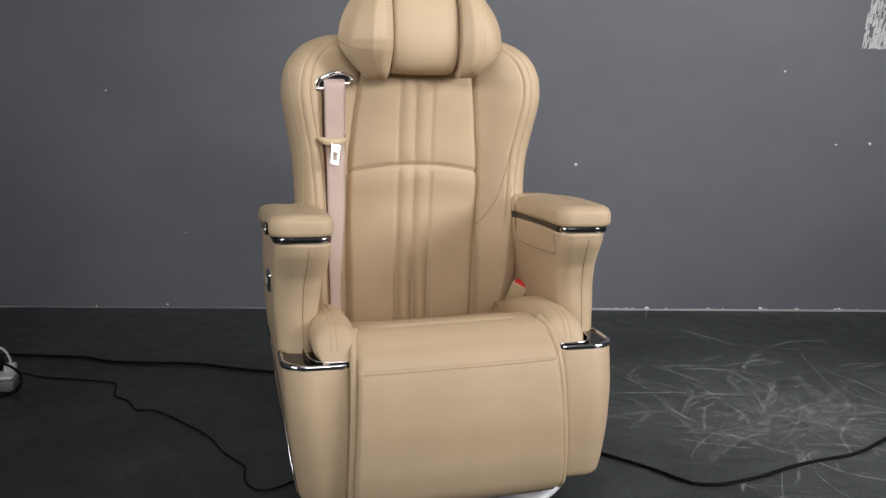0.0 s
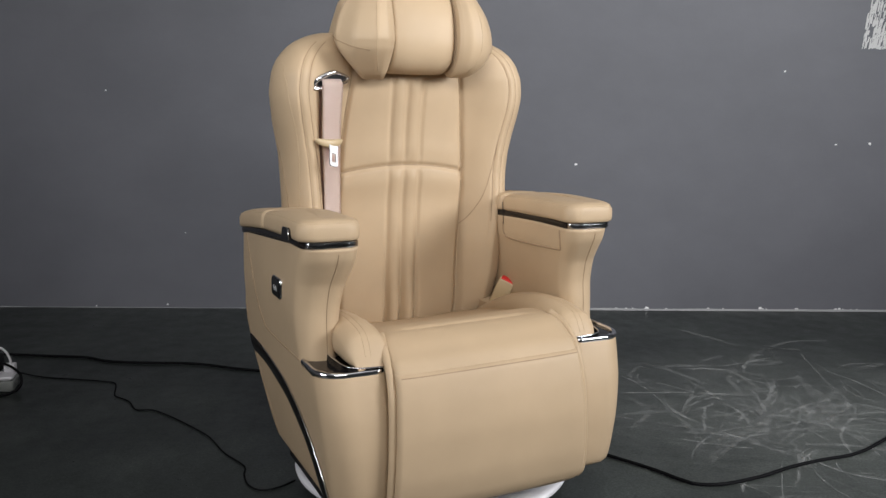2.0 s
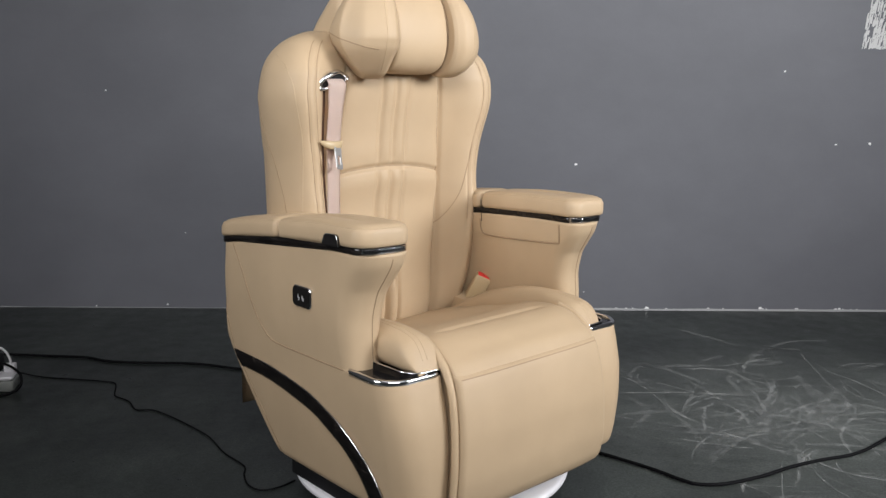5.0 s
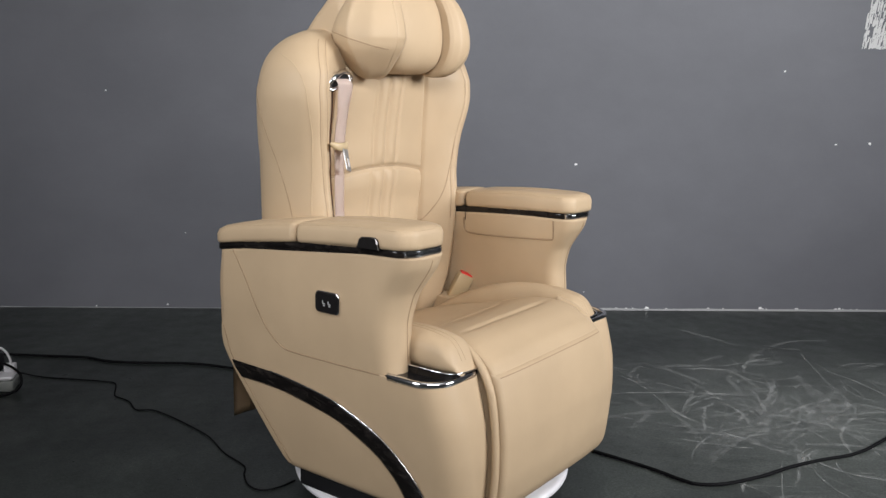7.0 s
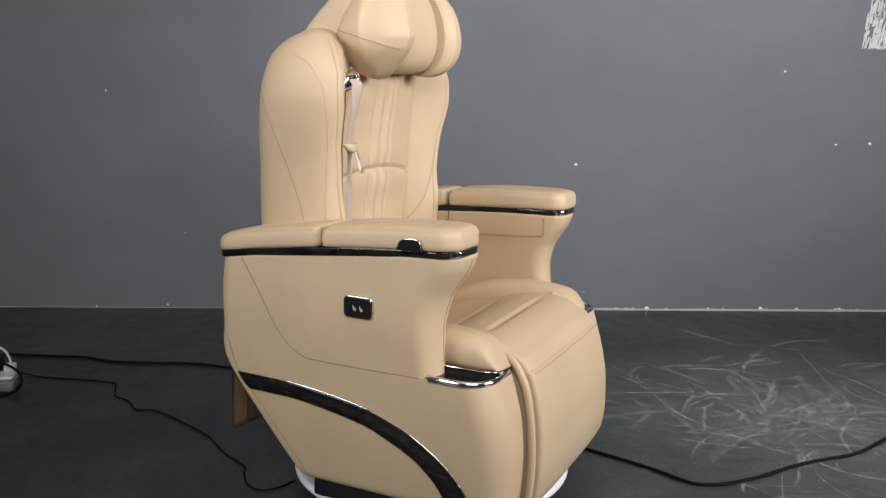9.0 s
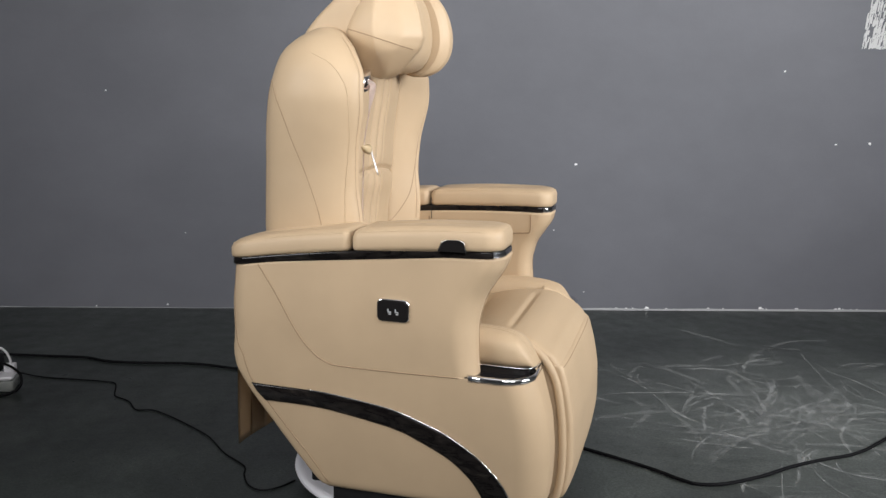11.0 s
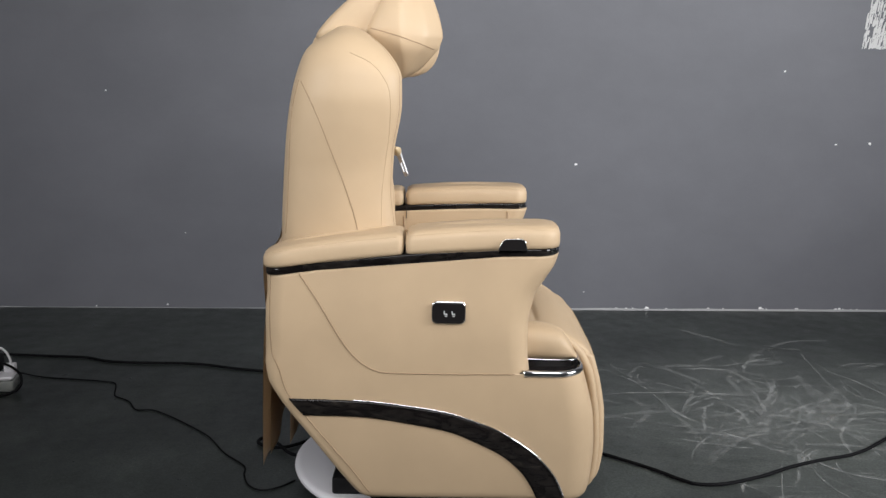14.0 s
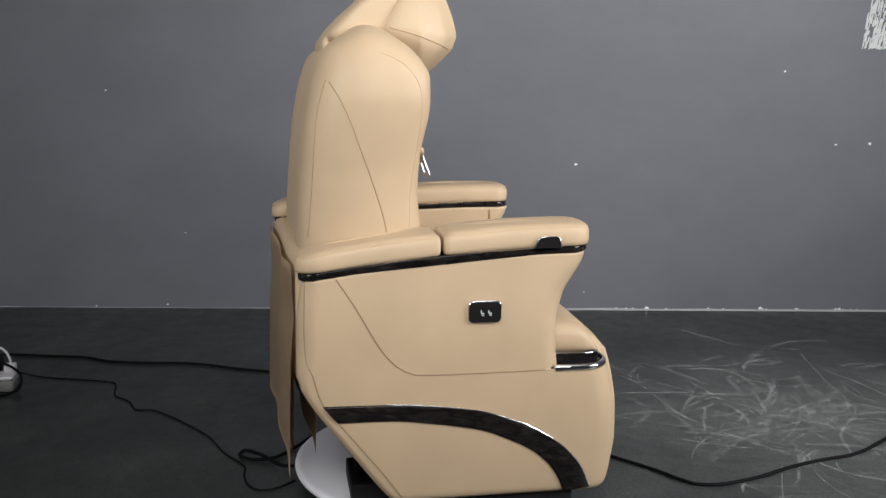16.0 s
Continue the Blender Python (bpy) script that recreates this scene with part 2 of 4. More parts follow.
def unseen_wall(name, axis, at, lo, hi, w0, w1, z0, z1):
    """An unseen added wall in four blocks round one opening for a fill lamp."""
    root = thing(name, "unseen added wall with an opening for a fill lamp", "wall", kind="structure")
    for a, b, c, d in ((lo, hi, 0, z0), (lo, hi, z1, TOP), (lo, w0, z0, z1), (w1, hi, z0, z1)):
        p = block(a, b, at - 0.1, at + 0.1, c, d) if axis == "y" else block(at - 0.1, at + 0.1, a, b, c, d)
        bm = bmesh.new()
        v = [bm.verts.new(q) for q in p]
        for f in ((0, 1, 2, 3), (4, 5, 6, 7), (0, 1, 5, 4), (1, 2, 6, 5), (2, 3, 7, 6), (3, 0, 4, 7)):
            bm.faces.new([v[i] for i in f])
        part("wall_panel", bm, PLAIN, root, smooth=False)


unseen_wall("wall_front", "y", Y0 + 0.1, X0, X1, -0.7, 1.3, 1.5, 2.3)
unseen_wall("wall_window_left", "x", X0 - 0.1, Y0, 2.1, -2.68, -1.5, 1.15, 2.35)
unseen_wall("wall_window_side", "x", X1, Y0, 2.1, -2.15, -0.45, 1.3, 2.5)

# sealant line at the foot of the wall
grid = []
for k in range(121):
    x = X0 + (X1 - X0) * k / 120
    h = 0.0028 + 0.0035 * noise.noise((x * 5, 0, 0)) + 0.0055 * smooth(-0.6, 0.6, x)
    grid.append([(x, wall_y(x) - 0.004, max(0.002, h)), (x, wall_y(x) - 0.012, 0.0015)])
tagged(part("skirting_line", sheet(grid), SKIRT, None, "thin pale sealant line where wall meets floor"), "", "trim", kind="structure")

# ---------------------------------------------------------------- turntable
turntable = thing("display_turntable", "low white round motorised turntable standing on the floor", "turntable")


def round_loop(r, z, n=72):
    return [(r * math.cos(2 * math.pi * k / n), r * math.sin(2 * math.pi * k / n), z) for k in range(n)]


# unseen base, coloured black to stand for shade below the plate
part("pedestal", rings([round_loop(r, z) for r, z in ((0.195, 0.0), (0.2, 0.004), (0.2, 0.034), (0.19, 0.038))]), DARK, turntable, "unseen recessed base, black for the shade under the plate")
plate = part("turning_plate", rings([round_loop(r, z) for r, z in ((0.15, 0.039), (0.285, 0.039), (0.297, 0.0405), (0.3035, 0.045), (0.3055, 0.050), (0.3045, 0.055), (0.300, 0.0585), (0.292, 0.060), (0.02, 0.060))]),
             WHITE, turntable, "thin glossy white round plate")

# ---------------------------------------------------------------- the seat
seat = thing("captain_seat", "beige leather van captain seat with armrests on a white turntable", "car seat")

# side shells with armrests


def band_low(y):
    return curve_at([(-0.23, 0.5875), (-0.13, 0.585), (-0.05, 0.5805), (0.05, 0.5725), (0.18, 0.558), (0.31, 0.539)], y)


def pad_top(y):
    return curve_at([(-0.23, 0.642), (-0.1, 0.639), (0.05, 0.626), (0.18, 0.611), (0.27, 0.594), (0.31, 0.582)], y)


OUT = [(0.10, 0.296), (0.16, 0.306), (0.22, 0.314), (0.30, 0.322), (0.365, 0.327), (0.46, 0.333), (0.575, 0.334)]
REAR = [(0.10, 0.127), (0.13, 0.152), (0.236, 0.230), (0.30, 0.277), (0.325, 0.292), (0.345, 0.301), (0.38, 0.307), (0.48, 0.306), (0.575, 0.298)]
POD_FRONT = [(0.10, -0.302), (0.15, -0.310), (0.2, -0.312), (0.27, -0.307), (0.33, -0.293), (0.365, -0.282)]
NECK_FRONT = [(0.365, -0.180), (0.40, -0.176), (0.45, -0.175), (0.50, -0.186), (0.53, -0.205), (0.555, -0.221), (0.575, -0.227)]
NECK_IN = [(0.365, 0.254), (0.45, 0.247), (0.50, 0.240), (0.54, 0.231), (0.575, 0.228)]


def shell_loop(z, upper, inset=0.0):
    o = curve_at(OUT, z) - inset
    back = curve_at(REAR, z) - inset
    front = (curve_at(NECK_FRONT, z) if upper else curve_at(POD_FRONT, z)) + inset
    inner = (curve_at(NECK_IN, z) if upper else 0.197) + inset
    corner = 0.016 + 0.02 * smooth(0.33, 0.42, z)
    r = [0.05, 0.03, 0.02, corner] if upper else [0.055, 0.02, 0.02, corner]
    loop = plan_loop(z, -o, -inner, front, back, r, 10, 12)
    out = []
    for x, y, zz in loop:
        k = smooth(0.42, 0.575, zz)
        out.append((x, y, zz + k * (band_low(y) - 0.575)))
    return out


def fit_far_side(ob):
    """Raises and stretches the far side to fit the camera's view."""
    for v in ob.data.vertices:
        x, y, z = v.co
        k = smooth(0.39, 0.5, z)
        v.co = (x - 0.02 * z + 0.012, y * (1.045 + 0.010 * k) + 0.01575 + 0.00625 * k, z + 0.0118 + 0.022 * y * k)


def flip(bm, side):
    """Mirrors for the other side."""
    if side > 0:
        bm.transform(Matrix.Diagonal((-1, 1, 1, 1)))
    return bm


def arm_pad(y0, y1, side, r):
    loops = []
    for k, inset in ((0.0, 0.004), (0.05, 0.001), (0.2, 0.0), (0.6, 0.0), (0.8, 0.003), (0.92, 0.009), (0.98, 0.017), (1.0, 0.03), (1.004, 0.045)):
        ring = plan_loop(0, -0.343 + inset, -0.224 - inset, y0 + inset * 0.8, y1 - inset * 0.8, r, 9, 10)
        loops.append([(x, y, band_low(y) + 0.0135 + k * (pad_top(y) - band_low(y) - 0.0135)) for x, y, _ in ring])
    return flip(rings(loops), side)


def arm_band(y0, y1, side):
    loops = []
    for k, i in ((0, 0.0015), (0.2, 0), (0.8, 0), (1, 0.0015)):
        ring = plan_loop(0, -0.3365 + i, -0.2275 - i, y0 + i, y1 - i, [0.04, 0.03, 0.02, 0.035], 9, 14)
        loops.append([(x, y, band_low(y) + k * 0.0135) for x, y, _ in ring])
    return flip(rings(loops), side)


ARC_TOP = [(0.262, 0.311), (0.144, 0.309), (0.082, 0.304), (-0.022, 0.289), (-0.085, 0.269), (-0.130, 0.250), (-0.181, 0.217), (-0.214, 0.186), (-0.237, 0.155), (-0.255, 0.115)]
ARC_LOW = [(0.235, 0.278), (0.144, 0.277), (0.082, 0.271), (-0.023, 0.252), (-0.076, 0.232), (-0.130, 0.204), (-0.163, 0.176), (-0.180, 0.155), (-0.193, 0.132), (-0.203, 0.108)]


def side_shell(side):
    s = side
    name = "side_shell"
    loops = [shell_loop(0.104, False, 0.012), shell_loop(0.106, False, 0.005), shell_loop(0.112, False, 0.001)]
    loops += [shell_loop(0.12 + 0.0061 * k, False) for k in range(40)]
    loops += [shell_loop(0.362, False), shell_loop(0.3648, False), shell_loop(0.3652, True), shell_loop(0.368, True)]
    loops += [shell_loop(0.372 + 0.0058 * k, True) for k in range(35)] + [shell_loop(0.575, True), shell_loop(0.5751, True, 0.01)]
    shell = part(name, flip(rings(loops), s), LEATHER, seat)
    tree = skin(shell)
    way = (-s, 0, 0)

    def on(yz):
        return [(s * 0.3, y, z) for y, z in yz]
    # panel seams
    seam("panel_seam", shell, tree, on([(0.239, 0.547), (0.205, 0.495), (0.164, 0.424), (0.135, 0.388), (0.105, 0.369), (0.072, 0.364), (-0.05, 0.364), (-0.15, 0.3655)]), way, 0.0014)
    seam("edge_seam", shell, tree, on([(0.292, 0.54), (0.294, 0.46), (0.291, 0.40), (0.279, 0.37), (0.262, 0.318), (0.215, 0.254), (0.15, 0.170), (0.115, 0.118)]), way, 0.0012)
    seam("front_seam", shell, tree, [(s * (x + (0.014 if s > 0 else 0)), -0.3, z) for x, z in ((0.272, 0.578), (0.273, 0.55), (0.278, 0.5), (0.28, 0.44), (0.279, 0.372))], (0, 1, 0), 0.0010)
    # curved gloss trim
    top, low = spline(ARC_TOP, 8), spline(ARC_LOW, 8)
    grid = []
    for a, b in zip(top, low):
        row = laid(tree, [(s * 0.3, a[0] + (b[0] - a[0]) * k / 8, a[1] + (b[1] - a[1]) * k / 8) for k in range(9)], way, lift=0.002)
        if len(row) == 9:
            row = [p + Vector((s * 0.0022 * math.sin(math.pi * k / 8), 0, 0)) for k, p in enumerate(row)]
            lo = [p - Vector((s * 0.006, 0, 0)) for p in (row[0], row[-1])]
            grid.append([lo[0]] + row + [lo[1]])
    part("curved_trim", sheet(grid), TRIM, shell, "curved glossy black trim strip")
    edge = laid(tree, [(s * 0.3, y + 0.001, z + 0.0016) for y, z in spline([p for p in ARC_TOP[1:]], 8)], way, lift=0.0026)
    part("chrome_edge", tube(edge, 0.0016, 8), CHROME, shell, "thin chrome edge strip")
    # band under the armrest pads
    part("armrest_band", arm_band(-0.2235, 0.303, s), TRIM, shell, "glossy black band under the armrest pad")
    tip = plan_loop(0, -0.3365 - 0.0016, -0.2275 + 0.0016, -0.2235 - 0.0016, 0.1, [0.0416, 0.0316, 0.02, 0.02], 10, 10)
    nose = [p for p in tip[-6:] + tip[:34] if p[1] < -0.206]
    skinned = []
    for x, y, _ in sorted(nose, key=lambda p: p[0] + 0.2 * (p[1] + 0.2)):
        z = band_low(y)
        dx, dy = (x + 0.282) * 0.02, (y + 0.17) * 0.02
        skinned.append([(-s * (x - k * dx), y - k * dy, z + h) for h, k in ((0.0008, 1.0), (0.003, 0.0), (0.0105, 0.0), (0.0128, 1.0))])
    cap = sheet(skinned)
    bmesh.ops.solidify(cap, geom=cap.faces[:], thickness=0.0008)
    part("chrome_tip", cap, CHROME, shell, "chrome cap on the armrest nose")
    front = part("armrest_pad", arm_pad(-0.2250, 0.050, s, [0.034, 0.03, 0.012, 0.012]), LEATHER, seat, "padded beige leather armrest lid")
    part("armrest_pad", arm_pad(0.054, 0.309, s, [0.012, 0.012, 0.03, 0.05]), LEATHER, seat, "padded beige leather rear armrest")
    for y0, y1, r in ((-0.2250, 0.050, [0.034, 0.03, 0.012, 0.012]), (0.054, 0.309, [0.012, 0.012, 0.03, 0.05])):
        ring = plan_loop(0, -0.343 + 0.0042, -0.224 - 0.0042, y0 + 0.0034, y1 - 0.0034, r, 9, 10)
        welt = [(-s * x, y, band_low(y) + 0.0135 + 0.82 * (pad_top(y) - band_low(y) - 0.0135)) for x, y, _ in ring]
        part("welt", tube(welt, 0.0012, 6, closed=True), STITCH, seat, "stitched welt round the pad")
    # cup tray on the ledge
    deck = plan_loop(0, -curve_at(OUT, 0.365) + 0.004, -0.2, -0.276, -0.155, [0.05, 0.018, 0.004, 0.004], 9)
    part("tray", flip(rings([[(x, y, z) for x, y, _ in deck] for z in (0.3635, 0.3675)]), s), BLACK, shell, "glossy black tray with chrome rim")
    rim = plan_loop(0, -curve_at(OUT, 0.365) - 0.0005, -0.199, -0.2815, -0.12, [0.055, 0.02, 0.004, 0.004], 9)
    rim = [p for p in rim[:20]]
    rim = [(rim[0][0], -0.168, 0), (rim[0][0], -0.20, 0)] + rim[:19]
    loops = [[(-s * (x * k[0] + 0), y + k[1], k[2]) for k in ((1.0, 0, 0.360), (1.004, -0.0012, 0.3645), (1.004, -0.0012, 0.3695), (0.995, 0.001, 0.3725), (0.982, 0.004, 0.3725), (0.98, 0.005, 0.366))] for x, y, _ in rim]
    part("tray_rim", rings(loops), CHROME, shell, "chrome tray rim")
    inner = spline([(s * 0.280, -0.17, 0.381), (s * 0.279, -0.215, 0.380), (s * 0.273, -0.258, 0.3785), (s * 0.252, -0.2755, 0.377), (s * 0.205, -0.279, 0.376)], 6)
    wall = sheet([[(x, y, z), (x + s * 0.002, y - 0.002, 0.3665)] for x, y, z in inner])
    bmesh.ops.solidify(wall, geom=wall.faces[:], thickness=0.002)
    part("tray_wall", wall, BLACK, shell, "glossy black inner tray wall")
    part("tray_liner", tube(inner, 0.0016, 6), CHROME, shell, "thin chrome liner")
    return shell, tree


left, left_tree = side_shell(-1)
before = set(seat.children)
right, right_tree = side_shell(1)
for ob in [right, *right.children] + [o for o in seat.children if o not in before and o is not right]:
    fit_far_side(ob)
right_tree = skin(right)

# lifting catch on the outer edge of the armrest lid
CATCH = [(-0.113, 0.598), (-0.1165, 0.606), (-0.1195, 0.6135), (-0.1255, 0.6175), (-0.14, 0.6188), (-0.153, 0.6190), (-0.1595, 0.6155), (-0.1615, 0.607), (-0.1635, 0.598)]
catch_loops = []
for x, k in ((-0.338, 0.0), (-0.3465, 0.0), (-0.3478, 0.0012)):
    catch_loops.append([(x, y + (k if y < -0.138 else -k), z - (k if z > 0.6 else 0)) for y, z in CATCH])
catch = part("lid_catch", rings(catch_loops), BLACK, left, "black lid catch with chrome edge", smooth=False)
part("catch_edge", tube([(-0.3476, y, z) for y, z in CATCH], 0.0009, 6), CHROME, catch, "thin chrome edge")

# switch panel on the outer face


def plate_x(y0, y1, z0, z1, r, x0, x1):
    """A rounded plate that faces the side."""
    loops = []
    for x, k in ((x0, 0), (x1, 0), (x1 - 0.0012, 0.0015)):
        loops.append([(x, a, b) for a, b, _ in plan_loop(0, y0 + k, y1 - k, z0 + k, z1 - k, [r] * 4, 6)])
    return rings(loops)


panel = part("switch_panel", plate_x(-0.0590, 0.0025, 0.4605, 0.5025, 0.010, -0.328, -0.3368), CHROME, left, "chrome framed black switch panel")
part("panel_face", plate_x(-0.0575, 0.0010, 0.4620, 0.5006, 0.0090, -0.330, -0.3383), BLACK, panel, "glossy black panel face")
for yy in (-0.0225, -0.0365):
    # a small seat sign: back, seat and foot strokes
    for y0, y1, z0, z1 in ((0.0015, 0.0032, 0.4805, 0.4852), (-0.0035, 0.0028, 0.4785, 0.4803), (-0.003, 0.0012, 0.4752, 0.4768)):
        part("symbol", box(-0.3404, -0.3390, yy + y0, yy + y1, z0, z1, 0.0003), MARK, panel, "small white symbol")

# inner pocket flap of the other armrest
pocket = [(0.2, 0.078, 0.572), (0.2, 0.076, 0.545), (0.2, 0.06, 0.536), (0.2, -0.02, 0.537), (0.2, -0.1, 0.541), (0.2, -0.155, 0.545), (0.2, -0.168, 0.551), (0.2, -0.169, 0.588)]
seam("pocket_seam", right, right_tree, pocket, (1, 0, 0), 0.0022)
# thin black bar paints the shade in the gap between the pads
part("pad_gap", tube([(0.2285, 0.072, 0.567), (0.2255, 0.072, 0.600), (0.2245, 0.072, 0.618)], 0.0008, 6), DARK, right)

# ---- backrest
W = [(0.29, 0.235), (0.33, 0.245), (0.45, 0.262), (0.63, 0.268), (0.72, 0.274), (0.76, 0.281), (0.82, 0.292), (0.86, 0.297), (0.895, 0.294), (0.92, 0.286), (0.945, 0.269), (0.965, 0.246), (0.978, 0.218), (0.986, 0.188), (0.990, 0.14)]
BOLSTER = [(0.29, 0.170), (0.33, 0.140), (0.38, 0.112), (0.45, 0.095), (0.607, 0.080), (0.69, 0.088), (0.754, 0.085), (0.85, 0.070), (0.89, 0.071), (0.92, 0.081), (0.945, 0.096), (0.963, 0.116), (0.978, 0.137), (0.986, 0.154), (0.990, 0.17)]
CENTRE = [(0.29, 0.200), (0.32, 0.172), (0.345, 0.162), (0.38, 0.158), (0.41, 0.158), (0.45, 0.159), (0.556, 0.156), (0.69, 0.149), (0.80, 0.136), (0.90, 0.123), (0.945, 0.126), (0.965, 0.138), (0.986, 0.162), (0.990, 0.172)]
REAR_B = [(0.29, 0.306), (0.60, 0.302), (0.70, 0.2965), (0.793, 0.288), (0.86, 0.277), (0.909, 0.264), (0.94, 0.251), (0.96, 0.231), (0.978, 0.205), (0.986, 0.193), (0.990, 0.178)]
SPLIT = [(0.29, 0.150), (0.556, 0.153), (0.69, 0.150), (0.80, 0.141), (0.90, 0.128), (0.986, 0.12)]


def back_front(u, z, w):
    a, s = abs(u), min(1, abs(u) / w)
    b, c, rear, uc = curve_at(BOLSTER, z), curve_at(CENTRE, z), curve_at(REAR_B, z), curve_at(SPLIT, z)
    mid = b + (rear - b) * 0.42
    edge = b - (0.016 if u < 0 else -0.012) * smooth(0.62, 0.93, s) * smooth(0.97, 0.90, z)
    y = mid - (mid - edge) * max(0.0, 1 - s ** 13) ** 0.5
    far = max(uc + 0.04, w - 0.045)
    rec = 1 - 0.5 * smooth(uc - 0.004, far, a) - 0.5 * min(1, max(0, (a - uc) / (far - uc)))
    y += (c - b) * rec
    fade = smooth(0.975, 0.93, z)
    if a < uc:
        y -= 0.013 * fade * math.cos(math.pi / 2 * a / uc) ** 0.7
        zh = 0.703 - 0.018 * (a / 0.15) ** 2
        d = z - zh
        y += fade * (0.0065 * gauss(d, 0.0035) - 0.006 * gauss(d + 0.03, 0.022) - 0.003 * gauss(d - 0.03, 0.02))
        k = smooth(0.93, 0.86, z) * (1 + 1.3 * smooth(0.52, 0.38, z)) * (0.35 + 0.65 * smooth(0.0, 0.03, abs(d)))
        for p in (0.037, 0.0):
            y += 0.0046 * k * gauss(a - p, 0.0034)
        y -= 0.0042 * k * gauss(a - 0.0185, 0.0085)
    low = smooth(0.62, 0.45, z)
    y += (0.007 + 0.007 * low) * fade * gauss(a - uc, 0.0035 + 0.002 * low)
    if u > 0:
        y += 0.006 * smooth(0.12, 0.22, u) * smooth(0.97, 0.90, z)
    e = w - a
    y += 0.0028 * fade * smooth(0.5, 0.6, z) * (gauss(e - 0.056, 0.0022) + 0.8 * gauss(e - 0.036, 0.0022))
    return y


def back_rear(u, z, w):
    s = min(1, abs(u) / w)
    b, rear = curve_at(BOLSTER, z), curve_at(REAR_B, z)
    mid = b + (rear - b) * 0.42
    rear += 0.013 * smooth(-0.05, 0.2, u) * smooth(0.985, 0.93, z)
    return mid + (rear - mid) * max(0.0, 1 - s ** (6.2 if u < 0 else 15)) ** 0.5


def backrest():
    loops = []
    zs = [0.29 + 0.0034 * k for k in range(190)]
    zs = [z for z in zs if z < 0.93] + [0.93 + 0.002 * k for k in range(27)] + [0.9835, 0.985, 0.9865, 0.988, 0.9892, 0.990]
    for z in zs:
        w = curve_at(W, z)
        front = [w * math.sin(math.pi / 2 * (-1 + 2 * k / 260)) for k in range(261)]
        rear = [w * math.sin(math.pi / 2 * (1 - 2 * k / 60)) for k in range(1, 60)]
        loops.append([(u, back_front(u, z, w), z) for u in front] + [(u, back_rear(u, z, w), z) for u in rear])
    return part("backrest", rings(loops), LEATHER, seat, "winged beige leather backrest with vertical pleats")


back = backrest()
back_tree = skin(back)
for s in (-1, 1):
    zz = [0.345, 0.37] + [0.40 + 0.05 * k for k in range(11)]
    seam("panel_seam", back, back_tree, [(s * curve_at(SPLIT, z), 0, z) for z in zz], (0, 1, 0), 0.0010, lift=-0.0002)
    zz = [0.57, 0.63, 0.70, 0.76, 0.82, 0.86, 0.895, 0.92, 0.94, 0.955, 0.966]
    for off, r in ((0.056, 0.0009), (0.036, 0.0008)):
        seam("bolster_seam", back, back_tree, [(s * (curve_at(W, z) - off), 0, z) for z in zz], (0, 1, 0), r, lift=-0.0002)
    seam("wing_seam", back, back_tree, [(s * x, 0, z) for x, z in ((0.153, 0.556), (0.175, 0.590), (0.195, 0.635), (0.21, 0.69), (0.222, 0.75))], (0, 1, 0), 0.0010, lift=-0.0002)
    # seams of the outer side
    seam("side_seam", back, back_tree, [(s * 0.5, y, z) for y, z in ((0.245, 0.883), (0.228, 0.855), (0.209, 0.815), (0.19, 0.765), (0.174, 0.723), (0.158, 0.677), (0.147, 0.64), (0.140, 0.605))], (-s, 0, 0), 0.0010, lift=-0.0001)
    if s < 0:
        seam("rim_seam", back, back_tree, [(s * 0.5, y, z) for y, z in ((0.155, 0.935), (0.118, 0.918), (0.094, 0.892), (0.083, 0.86), (0.084, 0.80), (0.092, 0.74), (0.098, 0.68), (0.098, 0.61))], (-s, 0, 0), 0.0009, STITCH)
    seam("rear_seam", back, back_tree, [(s * 0.5, y, z) for y, z in ((0.250, 0.886), (0.264, 0.833), (0.270, 0.767), (0.276, 0.67), (0.282, 0.60))], (-s, 0, 0), 0.0010)
seam("cross_seam", back, back_tree, [(u, 0, 0.703 - 0.018 * (u / 0.15) ** 2) for u in (-0.149, -0.1, -0.05, 0, 0.05, 0.1, 0.149)], (0, 1, 0), 0.0010, lift=-0.0004)

# ---- headrest


def lens(cy, cz, a, b, n=48, power=2.3, tilt=0.0):
    out = []
    for k in range(n):
        t = 2 * math.pi * k / n
        c, s = math.cos(t), math.sin(t)
        y = a * math.copysign(abs(c) ** (2 / power), c)
        z = b * math.copysign(abs(s) ** (2 / power), s)
        out.append((cy + y * math.cos(tilt) - z * math.sin(tilt), cz + y * math.sin(tilt) + z * math.cos(tilt)))
    return out


headrest = part("headrest", rings([[(u, y, z) for y, z in lens(0.085, 0.9945, 0.064 * k, 0.0925 * k, 56, 2.3, radians(-10))] for u, k in
                                   [(-0.0700, 0.55), (-0.0695, 0.80), (-0.068, 0.90), (-0.065, 0.955), (-0.060, 0.98), (-0.035, 0.996), (0, 1), (0.035, 0.996), (0.060, 0.98), (0.065, 0.955), (0.068, 0.90), (0.0695, 0.80), (0.0700, 0.55)]]), LEATHER, seat, "winged beige leather headrest")
WING = spline([(0.055, 1.090), (0.022, 1.066), (0.002, 1.022), (-0.0085, 0.980), (-0.0055, 0.962), (0.004, 0.944), (0.038, 0.9085), (0.062, 0.8945), (0.080, 0.8915), (0.112, 0.905), (0.134, 0.945),
               (0.1355, 0.978), (0.131, 0.992), (0.120, 1.016), (0.098, 1.055), (0.080, 1.082), (0.055, 1.090)], 6)[:-1]
ROUND_WING = lens(0.066, 0.992, 0.072, 0.0950, 96, 2.15, radians(-12))
